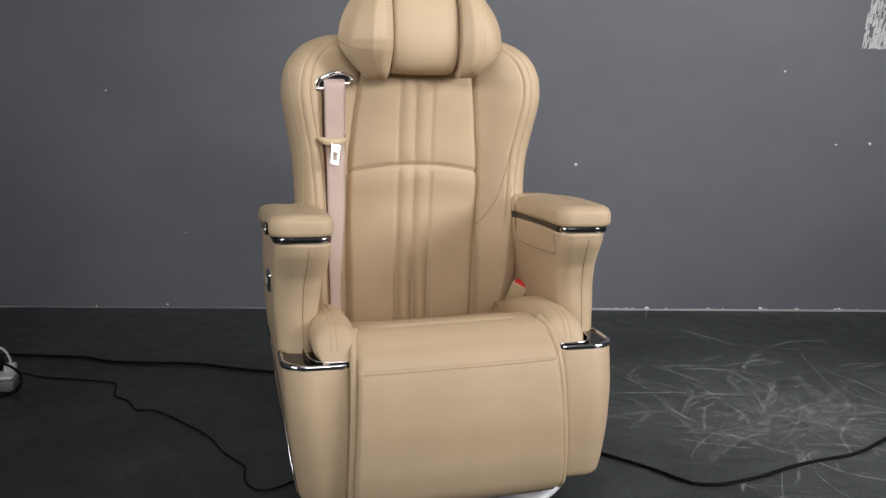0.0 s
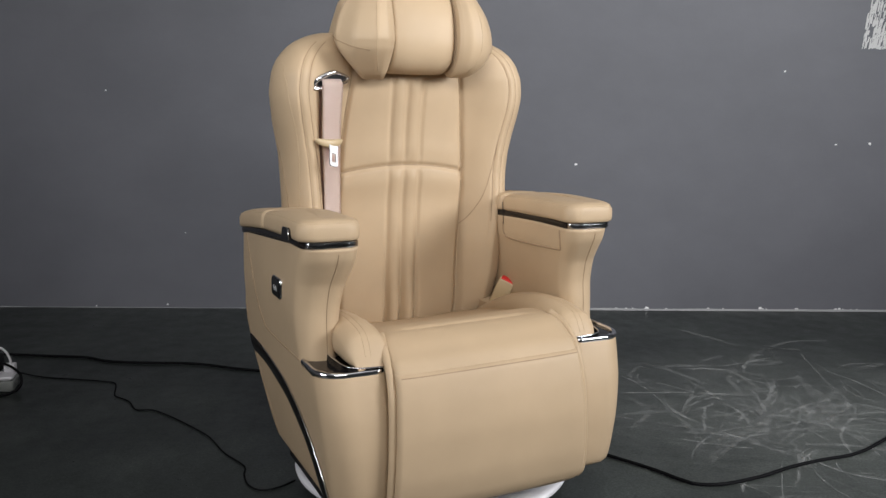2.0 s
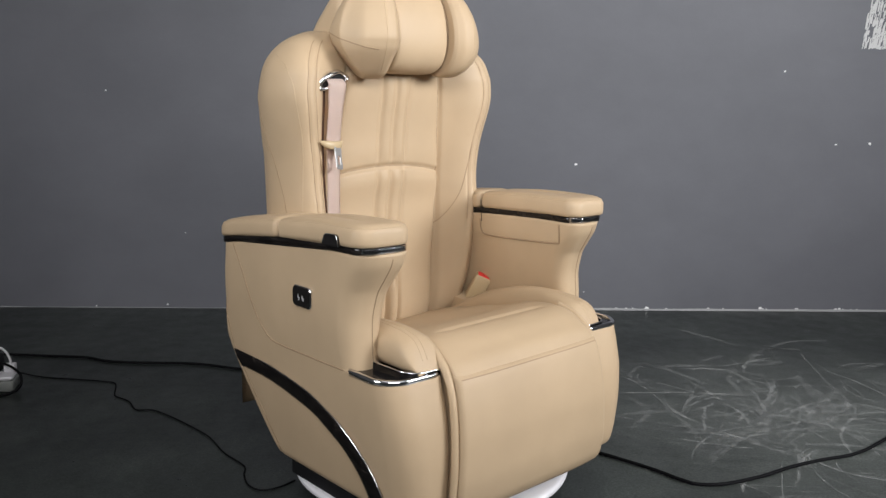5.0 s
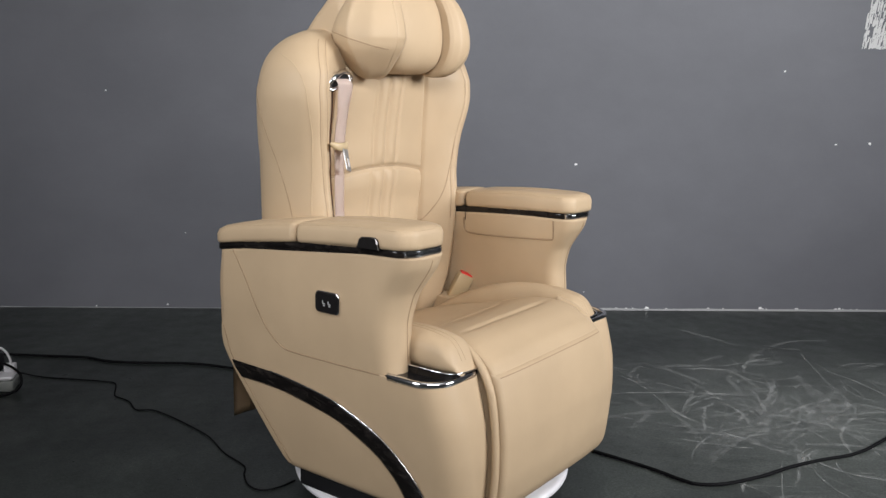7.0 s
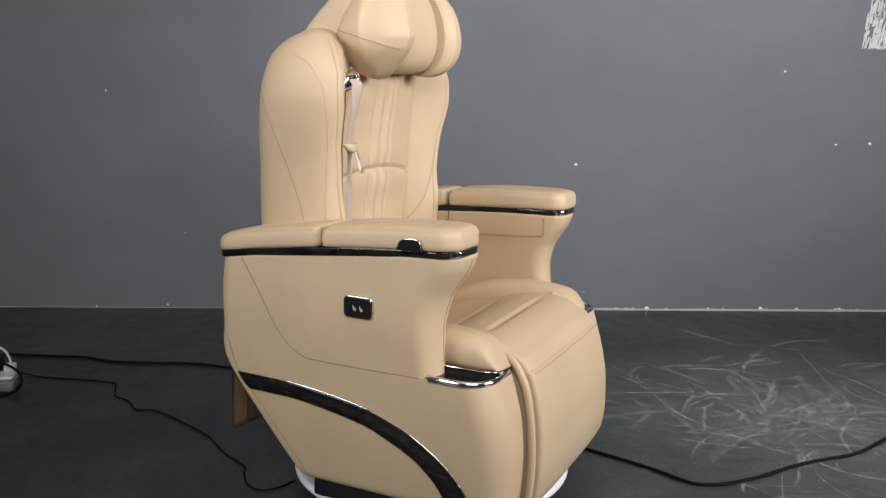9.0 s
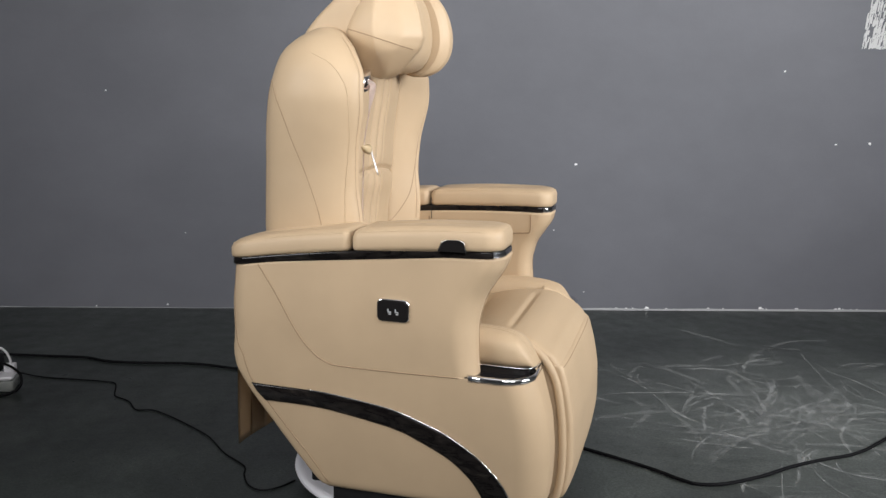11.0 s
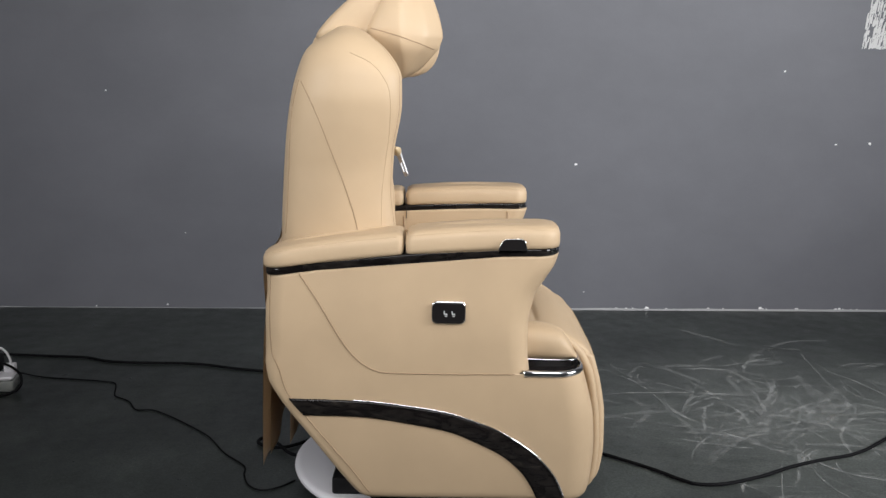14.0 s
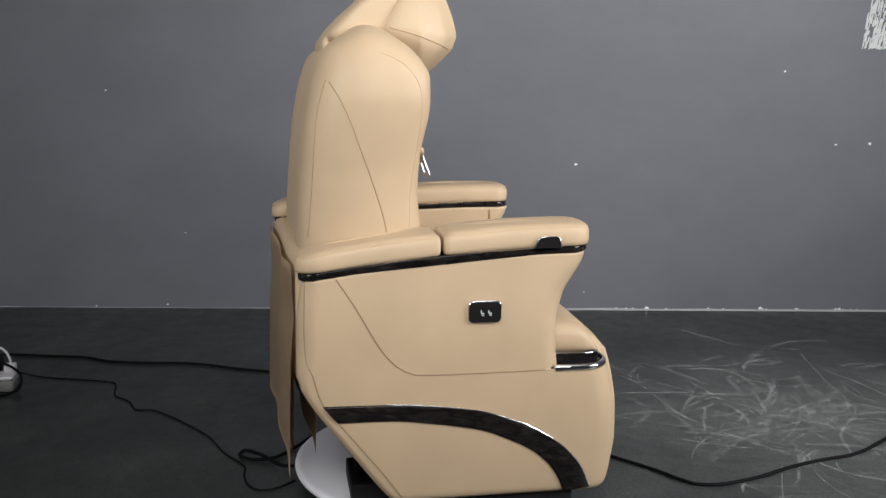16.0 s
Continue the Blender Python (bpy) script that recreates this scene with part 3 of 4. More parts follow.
REACH = [(0.86, 0.116), (0.89, 0.129), (0.920, 0.152), (0.95, 0.1715), (0.962, 0.1755), (0.975, 0.1765), (1.0, 0.174), (1.03, 0.166), (1.06, 0.152), (1.10, 0.128)]
for s in (-1, 1):
    loops = []
    for k in range(49):
        g = math.sin(k / 48 * math.pi / 2) ** 1.1
        sc = 0.93 + 0.07 * smooth(0, 0.06, g)
        brow = 0.74 if s < 0 else 0.5
        if g > brow:
            sc *= max(0.0002, 1 - ((g - brow) / (1 - brow)) ** 2.4) ** 0.55
        loop = []
        for y, z in WING if s < 0 else ROUND_WING:
            fore = smooth(0.09, 0.0, 0.066 + (y - 0.066) * sc)
            ridge = 0.962 + 0.26 * (0.026 + (y - 0.066) * sc)
            wide = curve_at(REACH, 0.985 + (z - 0.985) * sc - ridge + 0.967) - (0.004 if s > 0 else 0.0)
            yy = 0.066 + (y - 0.066) * sc + fore * (0.013 * (1 - smooth(0, 0.25, g)) + (0.050 if s < 0 else 0.022) * max(0.0, (g - 0.42) / 0.58) ** 1.15)
            loop.append((s * (0.0725 + g * (wide - 0.0725)), yy - (0.003 if s > 0 else 0), 0.985 + (z - 0.985) * sc))
        loops.append(loop)
    wing = part("headrest_wing", rings(loops), LEATHER, headrest, "rounded headrest side wing")
    # dark ring paints the shade in the crease between pad and wing
    part("slit", tube([(s * 0.0712, y, z) for y, z in lens(0.085, 0.9945, 0.064 * 0.90, 0.0925 * 0.90, 56, 2.3, radians(-10))], 0.0018, 6, closed=True), SEAM, headrest)
    wt = skin(wing)
    seam("wing_seam", wing, wt, [(s * 0.5, y, z) for y, z in ((0.128, 0.984), (0.09, 0.974), (0.05, 0.962), (0.008, 0.948))], (-s, 0, 0), 0.0010, SEAM)
    seam("inner_seam", wing, wt, [(s * u, -0.5, z) for u, z in ((0.110, 1.05), (0.116, 1.0), (0.115, 0.95), (0.098, 0.908))], (0, 1, 0), 0.0009, STITCH)
prof = spline([(0.10, 0.94), (0.095, 1.0), (0.10, 1.065), (0.14, 1.068), (0.175, 1.04), (0.212, 1.005), (0.236, 0.975), (0.236, 0.962), (0.222, 0.955), (0.19, 0.962), (0.15, 0.955), (0.12, 0.94)], 5)
cy, cz = 0.16, 1.0
part("headrest_shell", rings([[(u, cy + (y - cy) * k, cz + (z - cz) * k) for y, z in prof] for u, k in
                              [(-0.150, 0.55), (-0.148, 0.75), (-0.14, 0.88), (-0.12, 0.96), (-0.08, 1), (0, 1.02), (0.08, 1), (0.12, 0.96), (0.14, 0.88), (0.148, 0.75), (0.150, 0.55)]]),
     LEATHER, headrest, "leather covered rear shell")
part("post_cover", box(-0.10, 0.10, 0.13, 0.245, 0.90, 0.972, 0.012), LEATHER, headrest)

# ---- cushion
TOPLINE = [(0.20, 0.322), (0.15, 0.338), (0.10, 0.352), (0.02, 0.371), (-0.06, 0.389), (-0.13, 0.409), (-0.185, 0.4165), (-0.225, 0.4165), (-0.255, 0.409), (-0.28, 0.3955), (-0.30, 0.383), (-0.3175, 0.361)]


def cushion():
    top = spline(TOPLINE, 14)
    loops = []
    for k in range(61):
        q = -1 + 2 * k / 60
        u = 0.193 * math.sin(q * math.pi / 2)
        e = max(0, 1 - abs(q) ** 7) ** 0.5
        loop = []
        for y, z in top:
            d = -0.005 * (1 - (u / 0.19) ** 2) * smooth(-0.24, -0.1, y)
            d += 0.002 * (1 - (u / 0.19) ** 2) * smooth(-0.1, -0.26, y)
            g = smooth(0.17, 0.10, abs(u))
            d -= 0.0042 * g * (gauss(y + 0.205, 0.005) + gauss(y + 0.10, 0.005)) - 0.003 * g * gauss(y + 0.155, 0.03)
            lip = (1 - e) * 0.022
            loop.append((u, y + lip * smooth(-0.22, -0.3, y), z + d - lip * smooth(-0.33, -0.26, y)))
        loop += [(u, -0.30, 0.352), (u, -0.2, 0.335), (u, 0.0, 0.31), (u, 0.20, 0.30)]
        loops.append(loop)
    return part("seat_cushion", rings(loops), LEATHER, seat, "padded beige leather seat cushion")


cush = cushion()
LOBE = [(0.14, 0.348), (0.08, 0.384), (0.0, 0.418), (-0.08, 0.436), (-0.15, 0.441), (-0.20, 0.438), (-0.238, 0.430), (-0.262, 0.416), (-0.278, 0.398)]
for s in (-1, 1):
    loops = []
    for k in range(40):
        q = k / 39
        y = 0.14 - 0.418 * math.sin(q * math.pi / 2)
        g = max(0.03, 1 - smooth(-0.225, -0.281, y) ** 2.0) ** 0.55
        top = curve_at(LOBE, y)
        half = 0.042 * (0.55 + 0.45 * g)
        base = 0.368 if y < -0.15 else 0.34
        mid = (top + base) / 2
        h = (top - base) / 2 * g
        loop = []
        for j in range(36):
            a = 2 * math.pi * j / 36
            c, d = math.cos(a), math.sin(a)
            loop.append((s * 0.227 + half * math.copysign(abs(c) ** 0.75, c), y, mid - (1 - g) * 0.012 + h * math.copysign(abs(d) ** 0.8, d)))
        loops.append(loop)
    lobe = part("side_bolster", rings(loops), LEATHER, seat, "rounded side bolster of the cushion")
    lt = skin(lobe)
    for off in (0.0, 0.011):
        seam("bolster_seam", lobe, lt, [(s * (0.236 - off), y, 1) for y in (-0.05, -0.12, -0.19, -0.235, -0.258, -0.267)], (0, 0, -1), 0.0008, STITCH)

# ---- leg rest
FOOT = [(0.096, -0.318), (0.105, -0.328), (0.13, -0.3385), (0.18, -0.3445), (0.24, -0.3435), (0.30, -0.3350), (0.34, -0.3250), (0.361, -0.3175), (0.366, -0.312)]


def leg_rest():
    loops = []
    for k in range(56):
        z = 0.096 + 0.27 * k / 55
        hw = curve_at([(0.096, 0.199), (0.12, 0.2035), (0.25, 0.199), (0.366, 0.193)], z)
        f = curve_at(FOOT, z)
        i = 0.012 * max(0, 1 - (z - 0.096) / 0.014) ** 2
        loop = []
        for x, y, _ in plan_loop(z, -hw + i, hw - i, f, -0.255, [0.010, 0.010, 0.005, 0.005], 8):
            loop.append((x, y, z))
        # front face gets more points and a soft crown
        front = [(-hw + 0.010 + (2 * hw - 0.020) * j / 40, f - 0.004 * (1 - (-1 + 2 * j / 40) ** 4), z) for j in range(1, 40)]
        loops.append(loop[:9] + front + loop[9:])
    return part("leg_rest", rings(loops), LEATHER, seat, "flat upholstered beige leather leg rest")


leg = leg_rest()
leg_tree = skin(leg)
seam("cross_seam", leg, leg_tree, [(u, -1, 0.3605) for u in (-0.186, -0.1, 0, 0.1, 0.186)], (0, 1, 0), 0.0009)
for s in (-1, 1):
    path = spline([(s * 0.186, -0.210, 0.416), (s * 0.194, -0.248, 0.403), (s * 0.1975, -0.277, 0.383), (s * 0.199, -0.296, 0.358), (s * 0.201, -0.311, 0.32), (s * 0.2035, -0.322, 0.25), (s * 0.206, -0.325, 0.18), (s * 0.207, -0.319, 0.12), (s * 0.205, -0.306, 0.10)], 8)
    part("edge_piping", tube(path, 0.0078, 12), LEATHER, leg, "padded piping along the leg rest")

# ---- seat belt
GUIDE_Y = [(-0.236, 0.079), (-0.217, 0.074), (-0.195, 0.076), (-0.17, 0.083), (-0.15, 0.091), (-0.136, 0.098)]
outer = [(-0.233, 0.869), (-0.231, 0.877), (-0.223, 0.890), (-0.208, 0.899), (-0.190, 0.9065), (-0.178, 0.9085), (-0.165, 0.9045), (-0.148, 0.898), (-0.141, 0.8925), (-0.1425, 0.8865), (-0.152, 0.880), (-0.17, 0.8765), (-0.2, 0.8705), (-0.224, 0.8645)]
inner = [(-0.2165, 0.875), (-0.2165, 0.8795), (-0.211, 0.885), (-0.202, 0.8905), (-0.188, 0.8965), (-0.178, 0.8985), (-0.168, 0.8975), (-0.156, 0.8945), (-0.1525, 0.8918), (-0.1535, 0.8895), (-0.159, 0.887), (-0.172, 0.8845), (-0.196, 0.8795), (-0.2115, 0.8745)]
outer, inner = [spline(p + [p[0]], 3)[:-1] for p in (outer, inner)]
loops = []
for k, dy in ((0.0, 0.008), (0.0, -0.002), (0.12, -0.0055), (0.55, -0.0065), (0.88, -0.004), (1.0, 0.0), (1.0, 0.009)):
    loops.append([(a[0] + (b[0] - a[0]) * k, curve_at(GUIDE_Y, a[0]) + dy, a[1] + (b[1] - a[1]) * k) for a, b in zip(outer, inner)])
belt_guide = part("belt_guide", rings(loops, cap=False), CHROME, seat, "chrome belt guide on the shoulder")
# black plate paints the shaded inside of the guide's opening
slot = bmesh.new()
slot.faces.new([slot.verts.new((x, curve_at(GUIDE_Y, x) + 0.002, z)) for x, z in inner])
bmesh.ops.solidify(slot, geom=slot.faces[:], thickness=0.003)
part("slot", slot, DARK, belt_guide, "dark plate for the shaded slot opening", smooth=False)
strap = []
for x, y, z, hw in [tuple(p) for p in spline([(-0.187, 0.080, 0.890, 0.022), (-0.187, 0.069, 0.883, 0.0228), (-0.187, 0.067, 0.872, 0.0232), (-0.186, 0.074, 0.83, 0.0232), (-0.184, 0.085, 0.77, 0.0228), (-0.182, 0.088, 0.70, 0.021), (-0.181, 0.090, 0.62, 0.0205), (-0.182, 0.092, 0.52, 0.017), (-0.182, 0.098, 0.44, 0.0135), (-0.18, 0.106, 0.37, 0.012)], 6)]:
    y = min(y, min(p.y for p in laid(back_tree, [(x - hw, 0, z), (x, 0, z), (x + hw, 0, z)], (0, 1, 0)) or [Vector((0, 9, 0))]) - 0.005)
    lean = 0.1 + 0.24 * smooth(0.875, 0.82, z)
    strap.append([(x + hw * k / 4, y + lean * hw * k / 4 + 0.0012 * (k / 4) ** 2, z) for k in range(-4, 5)])
bm = sheet(strap)
bmesh.ops.solidify(bm, geom=bm.faces[:], thickness=0.0014)
part("seat_belt", bm, BELT, seat, "pinkish beige woven belt strap")
# brown lining beside the strap, darkened to paint the shadow band there
LINING_SHADE = material("brown_lining_and_shade", (0.075, 0.036, 0.02), 0.85)
seam("belt_channel", back, back_tree, [(x, 0, z) for x, z in ((-0.213, 0.866), (-0.2125, 0.82), (-0.2105, 0.76), (-0.207, 0.70), (-0.2045, 0.64), (-0.202, 0.57), (-0.199, 0.50), (-0.196, 0.43))], (0, 1, 0), 0.0044, LINING_SHADE, lift=-0.001)
loops = []
for k in range(25):
    q = -1 + 2 * k / 24
    e = max(0.02, 1 - abs(q) ** 5) ** 0.5
    x, zc = -0.1905 + 0.0325 * q, 0.7565 + 0.0065 * abs(q) ** 2.2 - 0.0012 * q
    h, d = 0.0088 * e * (1 - 0.28 * q * q), 0.0062 * e
    yc = 0.0735 + 0.010 * q * q + 0.008 * q
    loops.append([(x, yc + d * math.copysign(abs(math.sin(a)) ** 0.8, math.sin(a)), zc + h * math.copysign(abs(math.cos(a)) ** 0.8, math.cos(a))) for a in [2 * math.pi * j / 16 for j in range(16)]])
tongue = part("belt_tongue", rings(loops), CREAM, seat, "cream plastic belt tongue with metal plate")
outline = [(-0.010, 0.0), (0.010, 0.0), (0.0085, -0.012), (0.0085, -0.043), (0.0065, -0.046), (-0.0065, -0.046), (-0.0085, -0.043), (-0.0085, -0.012)]
hole = [(-0.0045, -0.018), (0.0045, -0.018), (0.0045, -0.02), (0.0045, -0.036), (0.0035, -0.0375), (-0.0035, -0.0375), (-0.0045, -0.036), (-0.0045, -0.02)]
mt = Matrix.Translation((-0.184, 0.0705, 0.753)) @ Matrix.Rotation(radians(20), 4, "Z") @ Matrix.Rotation(radians(14), 4, "Y") @ Matrix.Rotation(radians(-17), 4, "X")
loops = []
for y, shape in ((0, outline), (0.0025, outline), (0.0025, hole), (0, hole), (0, outline)):
    loops.append([tuple(mt @ Vector((-1.2 * a, y, b))) for a, b in shape])
part("metal_plate", rings(loops, cap=False), STEEL, tongue, "steel latch plate", smooth=False)
wide = Vector((0.72, -0.52, -0.40)).normalized()
axis = Vector((0.18, -0.38, 0.90))
axis = (axis - wide * axis.dot(wide)).normalized()
flat = axis.cross(wide)
mb = Matrix((wide, flat, axis)).transposed().to_4x4()
mb.translation = Vector((0.250, 0.080, 0.430)) - axis * 0.048
buckle = part("belt_buckle", box(-0.0195, 0.0195, -0.0125, 0.0125, -0.02, 0.048, 0.004, mb), CREAM, seat, "cream belt buckle with red release button")
part("release_button", box(-0.016, 0.016, -0.0098, 0.0098, 0.042, 0.0505, 0.002, mb), RED, buckle, "red release button")

# ---- rear cover, skirt and base frame
part("rear_cover", box(-0.292, 0.292, 0.25, 0.311, 0.335, 0.574, 0.018), LEATHER, seat, "leather rear cover between the armrests")
for name, y0, uu, z0, z1, mat, lab in (("rear_skirt", 0.321, 0.276, 0.154, 0.556, LEATHER, "hanging leather skirt flap"), ("skirt_lining", 0.3128, 0.236, 0.160, 0.42, BACKING, "raw brown lining of the skirt"), ("inner_skirt", 0.272, 0.256, 0.190, 0.345, LEATHER, "inner leather skirt flap")):
    grid = []
    for k in range(25):
        z = z0 + (z1 - z0) * k / 24
        row = []
        for j in range(41):
            u = -uu + 2 * uu * j / 40
            y = y0 + 0.003 * math.sin(u * 23 + z * 9) - 0.004 * gauss(z - 0.46, 0.03)
            row.append((u, y, z + 0.004 * math.sin(u * 17)))
        grid.append(row)
    bm = sheet(grid)
    bmesh.ops.solidify(bm, geom=bm.faces[:], thickness=0.004)
    part(name, bm, mat, seat, lab)
base = part("base_frame", box(-0.19, 0.19, -0.25, 0.16, 0.10, 0.335, 0.01), DARK, seat, "black steel seat base")
for s in (-1, 1):
    part("foot_rail", box(s * 0.2 - 0.03 - (0.045 if s < 0 else 0), s * 0.2 + 0.03, -0.23, 0.115, 0.0605, 0.112, 0.004), DARK, base)
part("motor_box", box(-0.19, -0.05, 0.12, 0.20, 0.0605, 0.096, 0.004), DARK, base)
part("motor_cap", box(-0.13, -0.07, 0.15, 0.185, 0.09, 0.11, 0.004), DARK, base)
lead = [(0.24, 0.26, 0.03), (0.235, 0.30, 0.006), (0.197, 0.331, 0.006), (0.175, 0.360, 0.006), (0.175, 0.40, 0.006), (0.195, 0.426, 0.006), (0.214, 0.431, 0.006), (0.222, 0.416, 0.010), (0.18, 0.378, 0.013), (0.122, 0.33, 0.010), (0.08, 0.25, 0.03)]
part("supply_lead", tube(spline(lead, 8), 0.0042, 8), RUBBER, base, "black supply lead trailing on the floor")


def askew(ob, m):
    for o in (ob, *ob.children_recursive):
        o.data.transform(m)


# rear, headrest, backrest and cushion sheared or shifted to fit the camera's view
REAR_FIT = Matrix(((1, 0, 0, 0), (0.07, 1, 0, 0.0154), (0, 0, 1, 0), (0, 0, 0, 1)))
HEADREST_FIT = Matrix(((1.03, 0, 0, 0.003), (0.035, 1, 0, 0.005), (0, 0, 1, 0), (0, 0, 0, 1)))
BACK_FIT = Matrix(((1.0, 0, 0, 0.003), (0, 1, 0, 0), (0, 0, 1, 0), (0, 0, 0, 1)))
CUSHION_FIT = Matrix(((1, 0, 0, 0), (0, 1, 0, 0), (0.027, 0, 1, 0.0052), (0, 0, 0, 1)))
for ob in seat.children:
    kind = ob.name.split(".")[0]
    if kind in ("rear_cover", "rear_skirt", "skirt_lining", "inner_skirt"):
        askew(ob, REAR_FIT)
    elif kind == "headrest":
        askew(ob, HEADREST_FIT)
    elif kind == "backrest":
        askew(ob, BACK_FIT)
    elif kind in ("seat_cushion", "leg_rest"):
        askew(ob, CUSHION_FIT)

# ---------------------------------------------------------------- cables and clutter


def cable(name, pts, radius, label, mat=None):
    path = [tuple(p) for p in spline([(x, y, radius + 0.0005 + (h if h else 0)) for x, y, h in pts], 8)]
    return tagged(part(name, tube(path, radius, 8), mat or RUBBER, None, label), "", "cable")


cable("power_cable", [(-1.38, 0.875, 0), (-1.216, 0.863, 0), (-1.11, 0.855, 0), (-1.03, 0.820, 0), (-0.929, 0.810, 0), (-0.75, 0.808, 0), (-0.609, 0.765, 0), (-0.48, 0.735, 0), (-0.25, 0.66, 0), (0.05, 0.52, 0), (0.28, 0.26, 0), (0.415, 0.150, 0), (0.513, 0.068, 0),
                      (0.570, 0.008, 0), (0.607, -0.016, 0), (0.67, -0.010, 0), (0.768, 0.034, 0), (0.85, 0.085, 0), (0.939, 0.129, 0), (1.05, 0.175, 0), (1.172, 0.273, 0), (1.4, 0.48, 0), (1.7, 0.7, 0)],
      0.0042, "thick black power cable lying on the floor")
cable("thin_cable", [(-1.30, 0.70, 0.01), (-1.177, 0.666, 0), (-1.08, 0.648, 0), (-0.975, 0.632, 0), (-0.932, 0.612, 0), (-0.905, 0.53, 0), (-0.89, 0.503, 0), (-0.843, 0.466, 0), (-0.803, 0.404, 0), (-0.757, 0.402, 0), (-0.70, 0.36, 0), (-0.63, 0.295, 0),
                     (-0.56, 0.221, 0), (-0.50, 0.125, 0), (-0.436, 0.05, 0), (-0.425, 0.0, 0), (-0.405, -0.05, 0), (-0.372, -0.075, 0), (-0.335, -0.058, 0), (-0.306, -0.022, 0)],
      0.0020, "thin black cable running to the turntable")

# power adapter at the edge of the view
adapter = thing("power_adapter", "white and grey power adapter with black cable", "adapter")
mx = Matrix.Translation((-1.257, 0.552, 0)) @ Matrix.Rotation(radians(12), 4, "Z")
part("body", box(-0.10, 0.06, -0.035, 0.045, 0.0, 0.034, 0.007, mx), material("grey_plastic", (0.2, 0.21, 0.2), 0.45), adapter, "grey lower housing")
part("lid", box(-0.10, 0.058, -0.034, 0.044, 0.0345, 0.046, 0.005, mx), WHITE, adapter, "white lid")
part("plug", box(0.026, 0.056, 0.008, 0.04, 0.046, 0.068, 0.004, mx), WHITE, adapter, "white plug")
part("socket_block", box(-0.11, 0.018, 0.012, 0.06, 0.046, 0.092, 0.006, mx), DARK, adapter, "black socket block")
led = material("violet_led", (0.1, 0.05, 0.5), 0.3)
led.node_tree.nodes["Principled BSDF"].inputs["Emission Color"].default_value = (0.25, 0.12, 1.0, 1)
led.node_tree.nodes["Principled BSDF"].inputs["Emission Strength"].default_value = 1.2
part("indicator", box(-0.012, -0.004, 0.0105, 0.0135, 0.070, 0.076, 0.001, mx), led, adapter, "violet indicator light")
part("white_lead", tube(spline([tuple(mx @ Vector(p)) for p in ((0.041, 0.024, 0.066), (0.041, 0.024, 0.082), (0.022, 0.026, 0.112), (-0.035, 0.028, 0.132), (-0.12, 0.03, 0.138))], 8), 0.0038, 8), WHITE, adapter, "white lead")
part("black_lead", tube(spline([tuple(mx @ Vector(p)) for p in ((-0.02, 0.014, 0.075), (0.03, 0.004, 0.074), (0.072, -0.016, 0.052), (0.080, -0.036, 0.022), (0.055, -0.06, 0.005), (0.0, -0.078, 0.005), (-0.1, -0.09, 0.005))], 8), 0.0036, 8), RUBBER, adapter, "black lead")

# ---------------------------------------------------------------- wear on wall and floor


def chip(x, z, r, seed):
    rnd = random.Random(seed)
    bm = bmesh.new()
    ring = []
    for k in range(9):
        a = 2 * math.pi * k / 9
        q = r * rnd.uniform(0.55, 1.15)
        ring.append(bm.verts.new((x + q * math.cos(a), wall_y(x) - 0.0012, z + q * 0.8 * math.sin(a))))
    mid = bm.verts.new((x, wall_y(x) - 0.002, z))
    for k in range(9):
        bm.faces.new((ring[k], ring[(k + 1) % 9], mid))
    return part("paint_chip", bm, CHIP, wear, smooth=False)


wear = thing("wall_chips", "small white paint chips scattered on the grey wall", "paint chips", kind="structure")
for i, (x, z, r) in enumerate(((0.544, 0.587, 0.010), (1.349, 0.960, 0.008), (1.579, 0.680, 0.007), (1.717, 0.685, 0.012), (0.468, 0.326, 0.006), (-1.25, 0.84, 0.005), (-0.972, 0.30, 0.004), (0.60, 0.075, 0.005), (-1.05, 0.014, 0.008), (0.86, 0.010, 0.014), (1.33, 0.012, 0.012), (1.66, 0.010, 0.010))):
    chip(x, z, r * 0.68, i)
rnd = random.Random(23)
for i in range(29):
    x = rnd.uniform(0.35, 1.75) if i < 26 else rnd.uniform(-1.4, -0.4)
    chip(x, rnd.uniform(0.004, 0.009), rnd.uniform(0.003, 0.0075), 40 + i)


def plaster_patch():
    """Bare plaster showing in the paint beside a straight lower edge."""
    rnd = random.Random(4)
    bm = bmesh.new()
    x0, z0, z1 = 1.645, 1.050, 1.42

    def quad(a, b, c, d):
        bm.faces.new([bm.verts.new((x, wall_y(x) - 0.0025, z)) for x, z in (a, b, c, d)])
    # coarse trowel strokes with grey gaps
    for k in range(46):
        s = k / 45
        x = x0 + 0.20 * s
        low = z0 + rnd.uniform(0, 0.006)
        bow = 0.10 * (1 - math.sqrt(max(0, 1 - (1 - s) ** 2)))
        z = low
        while z < z1 - bow * 2.2:
            h = rnd.uniform(0.012, 0.05)
            if rnd.random() > 0.30:
                wv = rnd.uniform(0.003, 0.0065)
                dx = 0.08 * max(0, z - z0) ** 1.1 * (1 - s)
                quad((x + dx, z), (x + dx + wv, z), (x + dx + wv + 0.004, z + h), (x + dx + 0.004, z + h))
            z += h * rnd.uniform(0.8, 1.1)
    return tagged(part("plaster_patch", bm, PLASTER, None, "rough bare white plaster patch on the wall", smooth=False), "", "plaster", kind="structure")


plaster_patch()


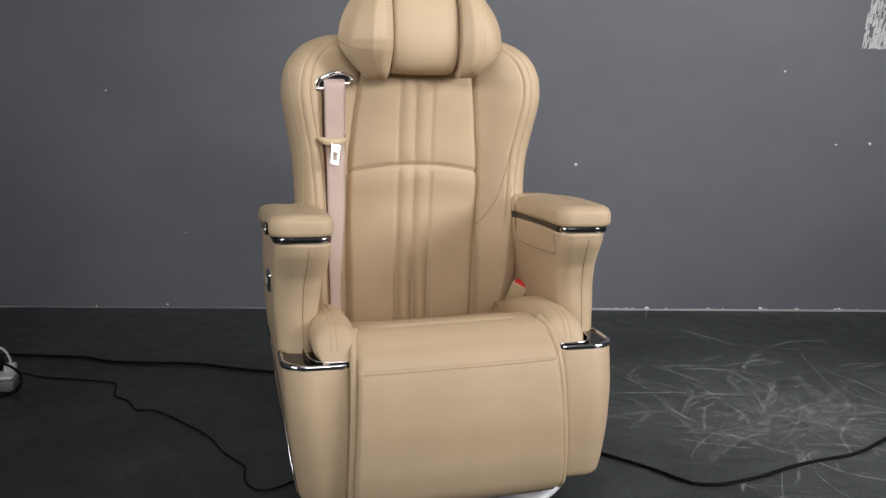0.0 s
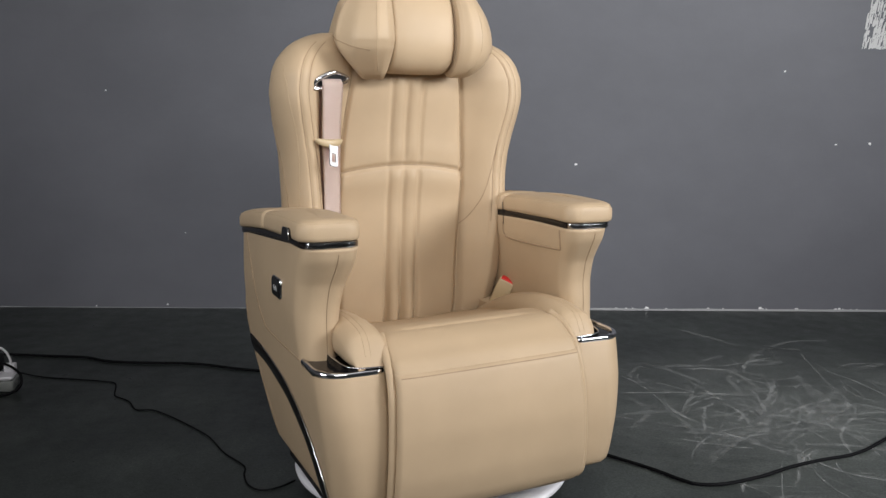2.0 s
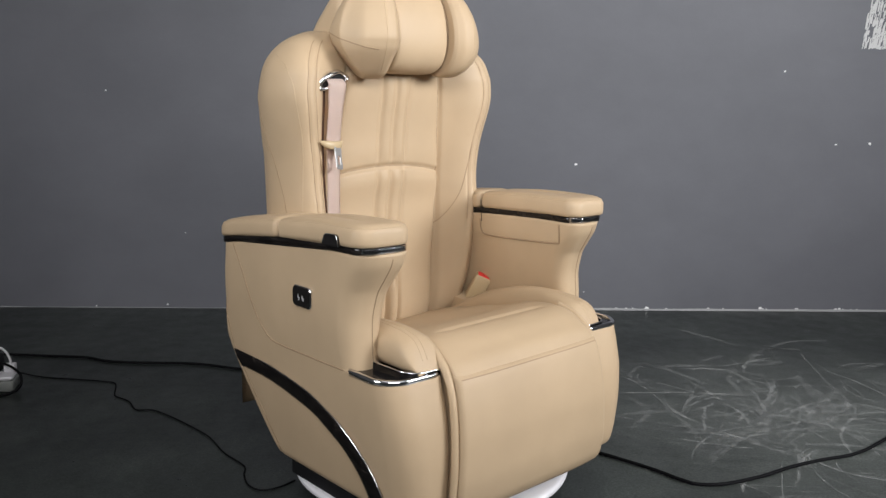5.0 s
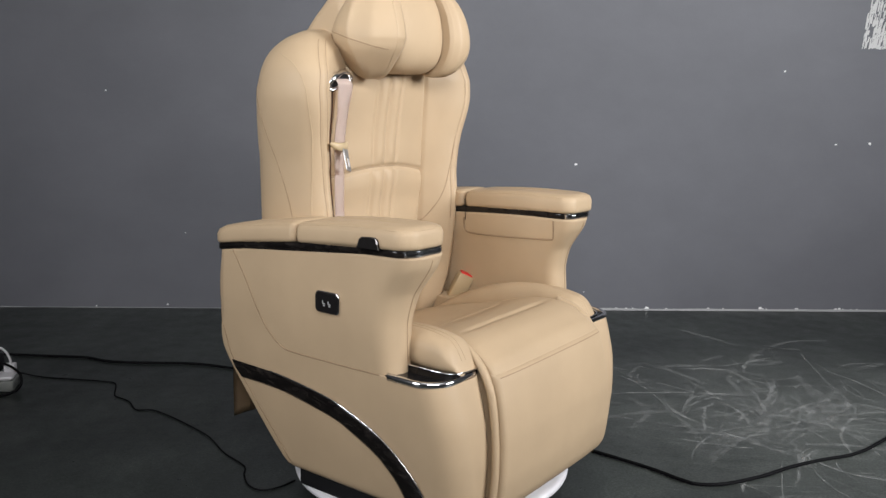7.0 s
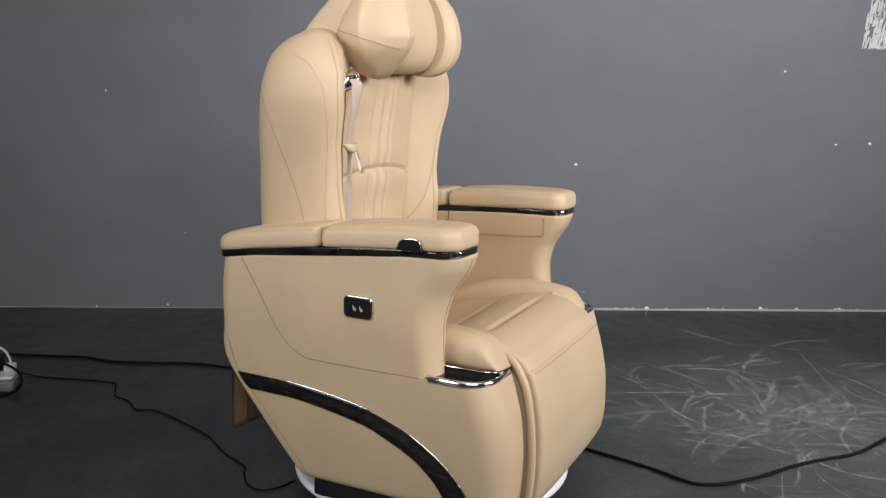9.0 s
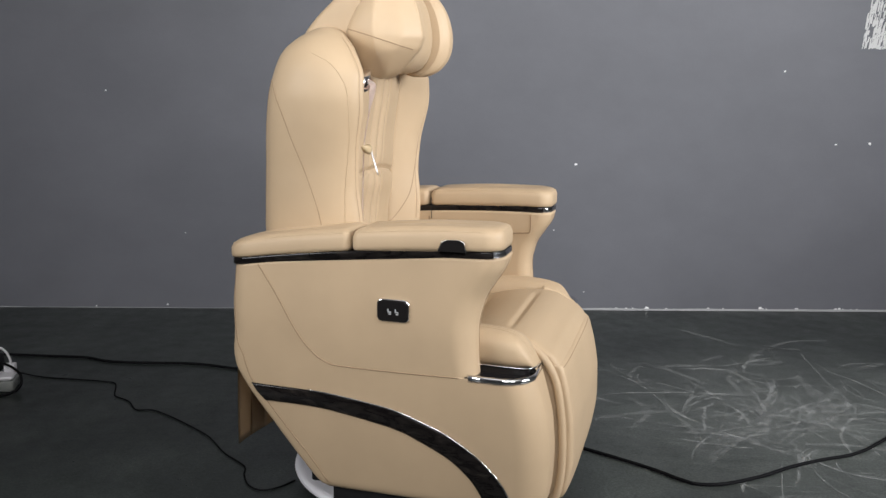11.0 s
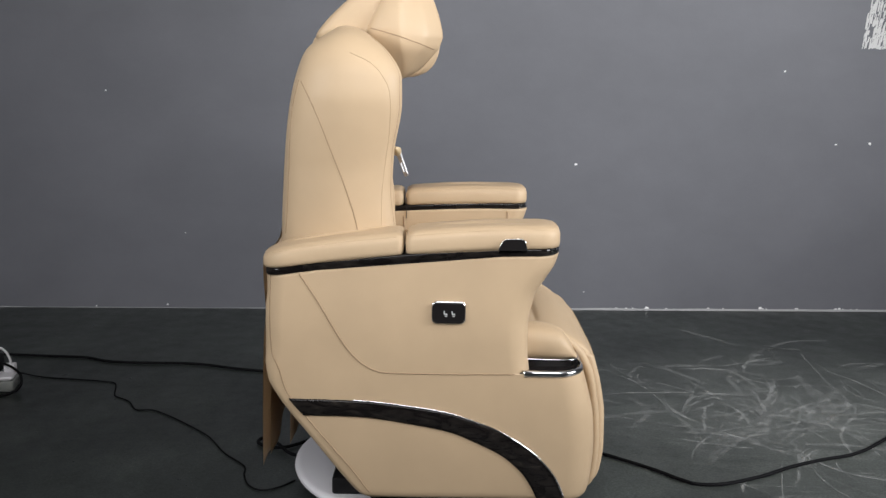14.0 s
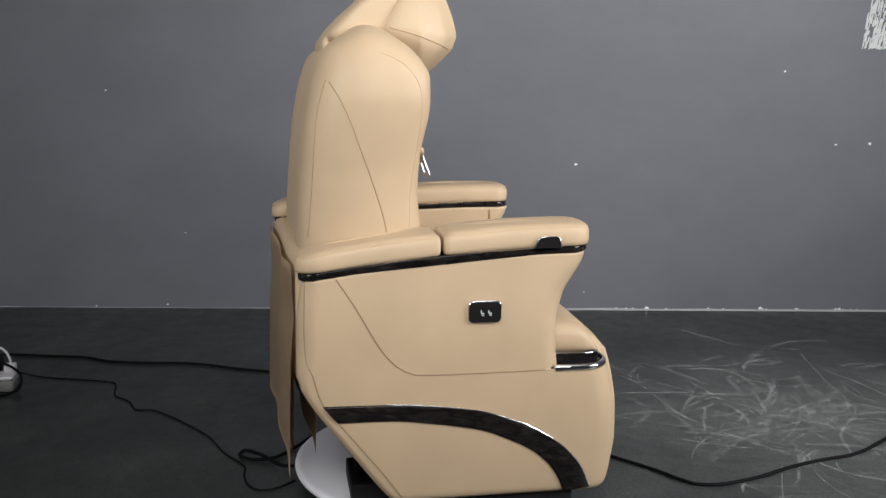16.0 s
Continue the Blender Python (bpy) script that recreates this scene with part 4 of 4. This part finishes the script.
def scuffs():
    """Pale curved drag marks on the floor."""
    rnd = random.Random(11)
    verts, faces, rub = [], [], []

    def mark(x, y, a, length, bend, w, strength):
        n, first = 16, len(verts)
        h = 0.0006 + 0.0000025 * len(faces) / 16
        wob = 0
        for k in range(n + 1):
            q = k / n
            end = math.sin(math.pi * q) ** 0.6
            nx, ny = -math.sin(a), math.cos(a)
            for j in (-1, 0, 1):
                verts.append((x + nx * w * j, y + ny * w * j, h))
                rub.append(strength * end * rnd.uniform(0.5, 1.0) if j == 0 else 0.0)
            wob = 0.7 * wob + rnd.gauss(0, 0.05)
            x, y, a = x + math.cos(a) * length / n, y + math.sin(a) * length / n, a + bend / n + wob
        for k in range(n):
            p = first + 3 * k
            faces.append((p, p + 3, p + 4, p + 1))
            faces.append((p + 1, p + 4, p + 5, p + 2))
    def bundle(x, y, a, length, bend, count, spread, strength):
        """Several drag marks of one foot, side by side."""
        for _ in range(count):
            mark(x + rnd.gauss(0, spread), y + rnd.gauss(0, spread), a + rnd.gauss(0, 0.05), length * rnd.uniform(0.7, 1.1), bend * rnd.uniform(0.85, 1.15), rnd.choice((0.002, 0.0028, 0.004, 0.007)), strength * rnd.uniform(0.7, 1.5))
    # long sweeps, tight turns, short rubs, and broad faint smears
    for k in range(24):
        steep = rnd.choice((-1, 1)) * rnd.gauss(1.05, 0.3)
        bundle(rnd.gauss(0.95, 0.2), rnd.uniform(0.08, 0.45), abs(steep) if rnd.random() < 0.6 else math.pi - abs(steep), rnd.uniform(0.3, 0.75), rnd.gauss(0, 0.7), rnd.randint(2, 4), 0.010, 0.62)
    for k in range(14):
        bundle(rnd.uniform(0.55, 1.1), rnd.uniform(-0.1, 0.9), rnd.gauss(-0.1, 0.3), rnd.uniform(0.25, 0.6), rnd.gauss(0, 0.5), rnd.randint(1, 3), 0.012, 0.5)
    for k in range(12):
        bundle(rnd.gauss(0.97, 0.18), rnd.gauss(0.6, 0.2), rnd.uniform(-3.1, 3.1), rnd.uniform(0.25, 0.5), rnd.choice((-1, 1)) * rnd.uniform(1.0, 2.6), rnd.randint(2, 3), 0.008, 0.7)
    for k in range(70):
        mark(rnd.gauss(0.96, 0.24), rnd.gauss(0.54, 0.24), rnd.uniform(-3.1, 3.1), rnd.uniform(0.06, 0.24), rnd.gauss(0, 1.0), rnd.choice((0.002, 0.003, 0.006)), 0.85)
    for k in range(30):
        mark(rnd.gauss(0.95, 0.24), rnd.gauss(0.5, 0.24), rnd.gauss(1.0, 0.8), rnd.uniform(0.15, 0.4), rnd.gauss(0, 0.8), rnd.uniform(0.010, 0.022), 0.45)
    for k in range(40):
        mark(rnd.uniform(0.35, 1.6), rnd.uniform(-0.25, 1.1), rnd.gauss(0.05, 0.5), rnd.uniform(0.15, 0.6), rnd.gauss(0, 0.4), rnd.choice((0.002, 0.003, 0.006)), 0.3)
    for k in range(60):
        mark(rnd.uniform(-1.5, 0.3), rnd.uniform(-0.2, 1.4), rnd.uniform(-3, 3), rnd.uniform(0.05, 0.3), rnd.gauss(0, 0.8), rnd.uniform(0.001, 0.004), 0.07)
    me = bpy.data.meshes.new("floor_scuffs")
    me.from_pydata(verts, [], faces)
    me.attributes.new("rub", "FLOAT", "POINT").data.foreach_set("value", rub)
    me.materials.append(SCUFF)
    return tagged(new("floor_scuffs", me), "pale curved scuff marks on the dark floor", "scuff marks", kind="stuff")


scuffs()


# ---------------------------------------------------------------- what moves
def motions():
    """The plate and the seat on it turn together."""
    steps = [0.5 * k for k in range(33)]
    walk(seat, [(t, pose(0, 0, 0, 0, 0, turn(t)) @ pose(-0.022, 0, 0)) for t in steps])
    walk(plate, [(t, pose(0, 0, 0, 0, 0, turn(t))) for t in steps])


motions()
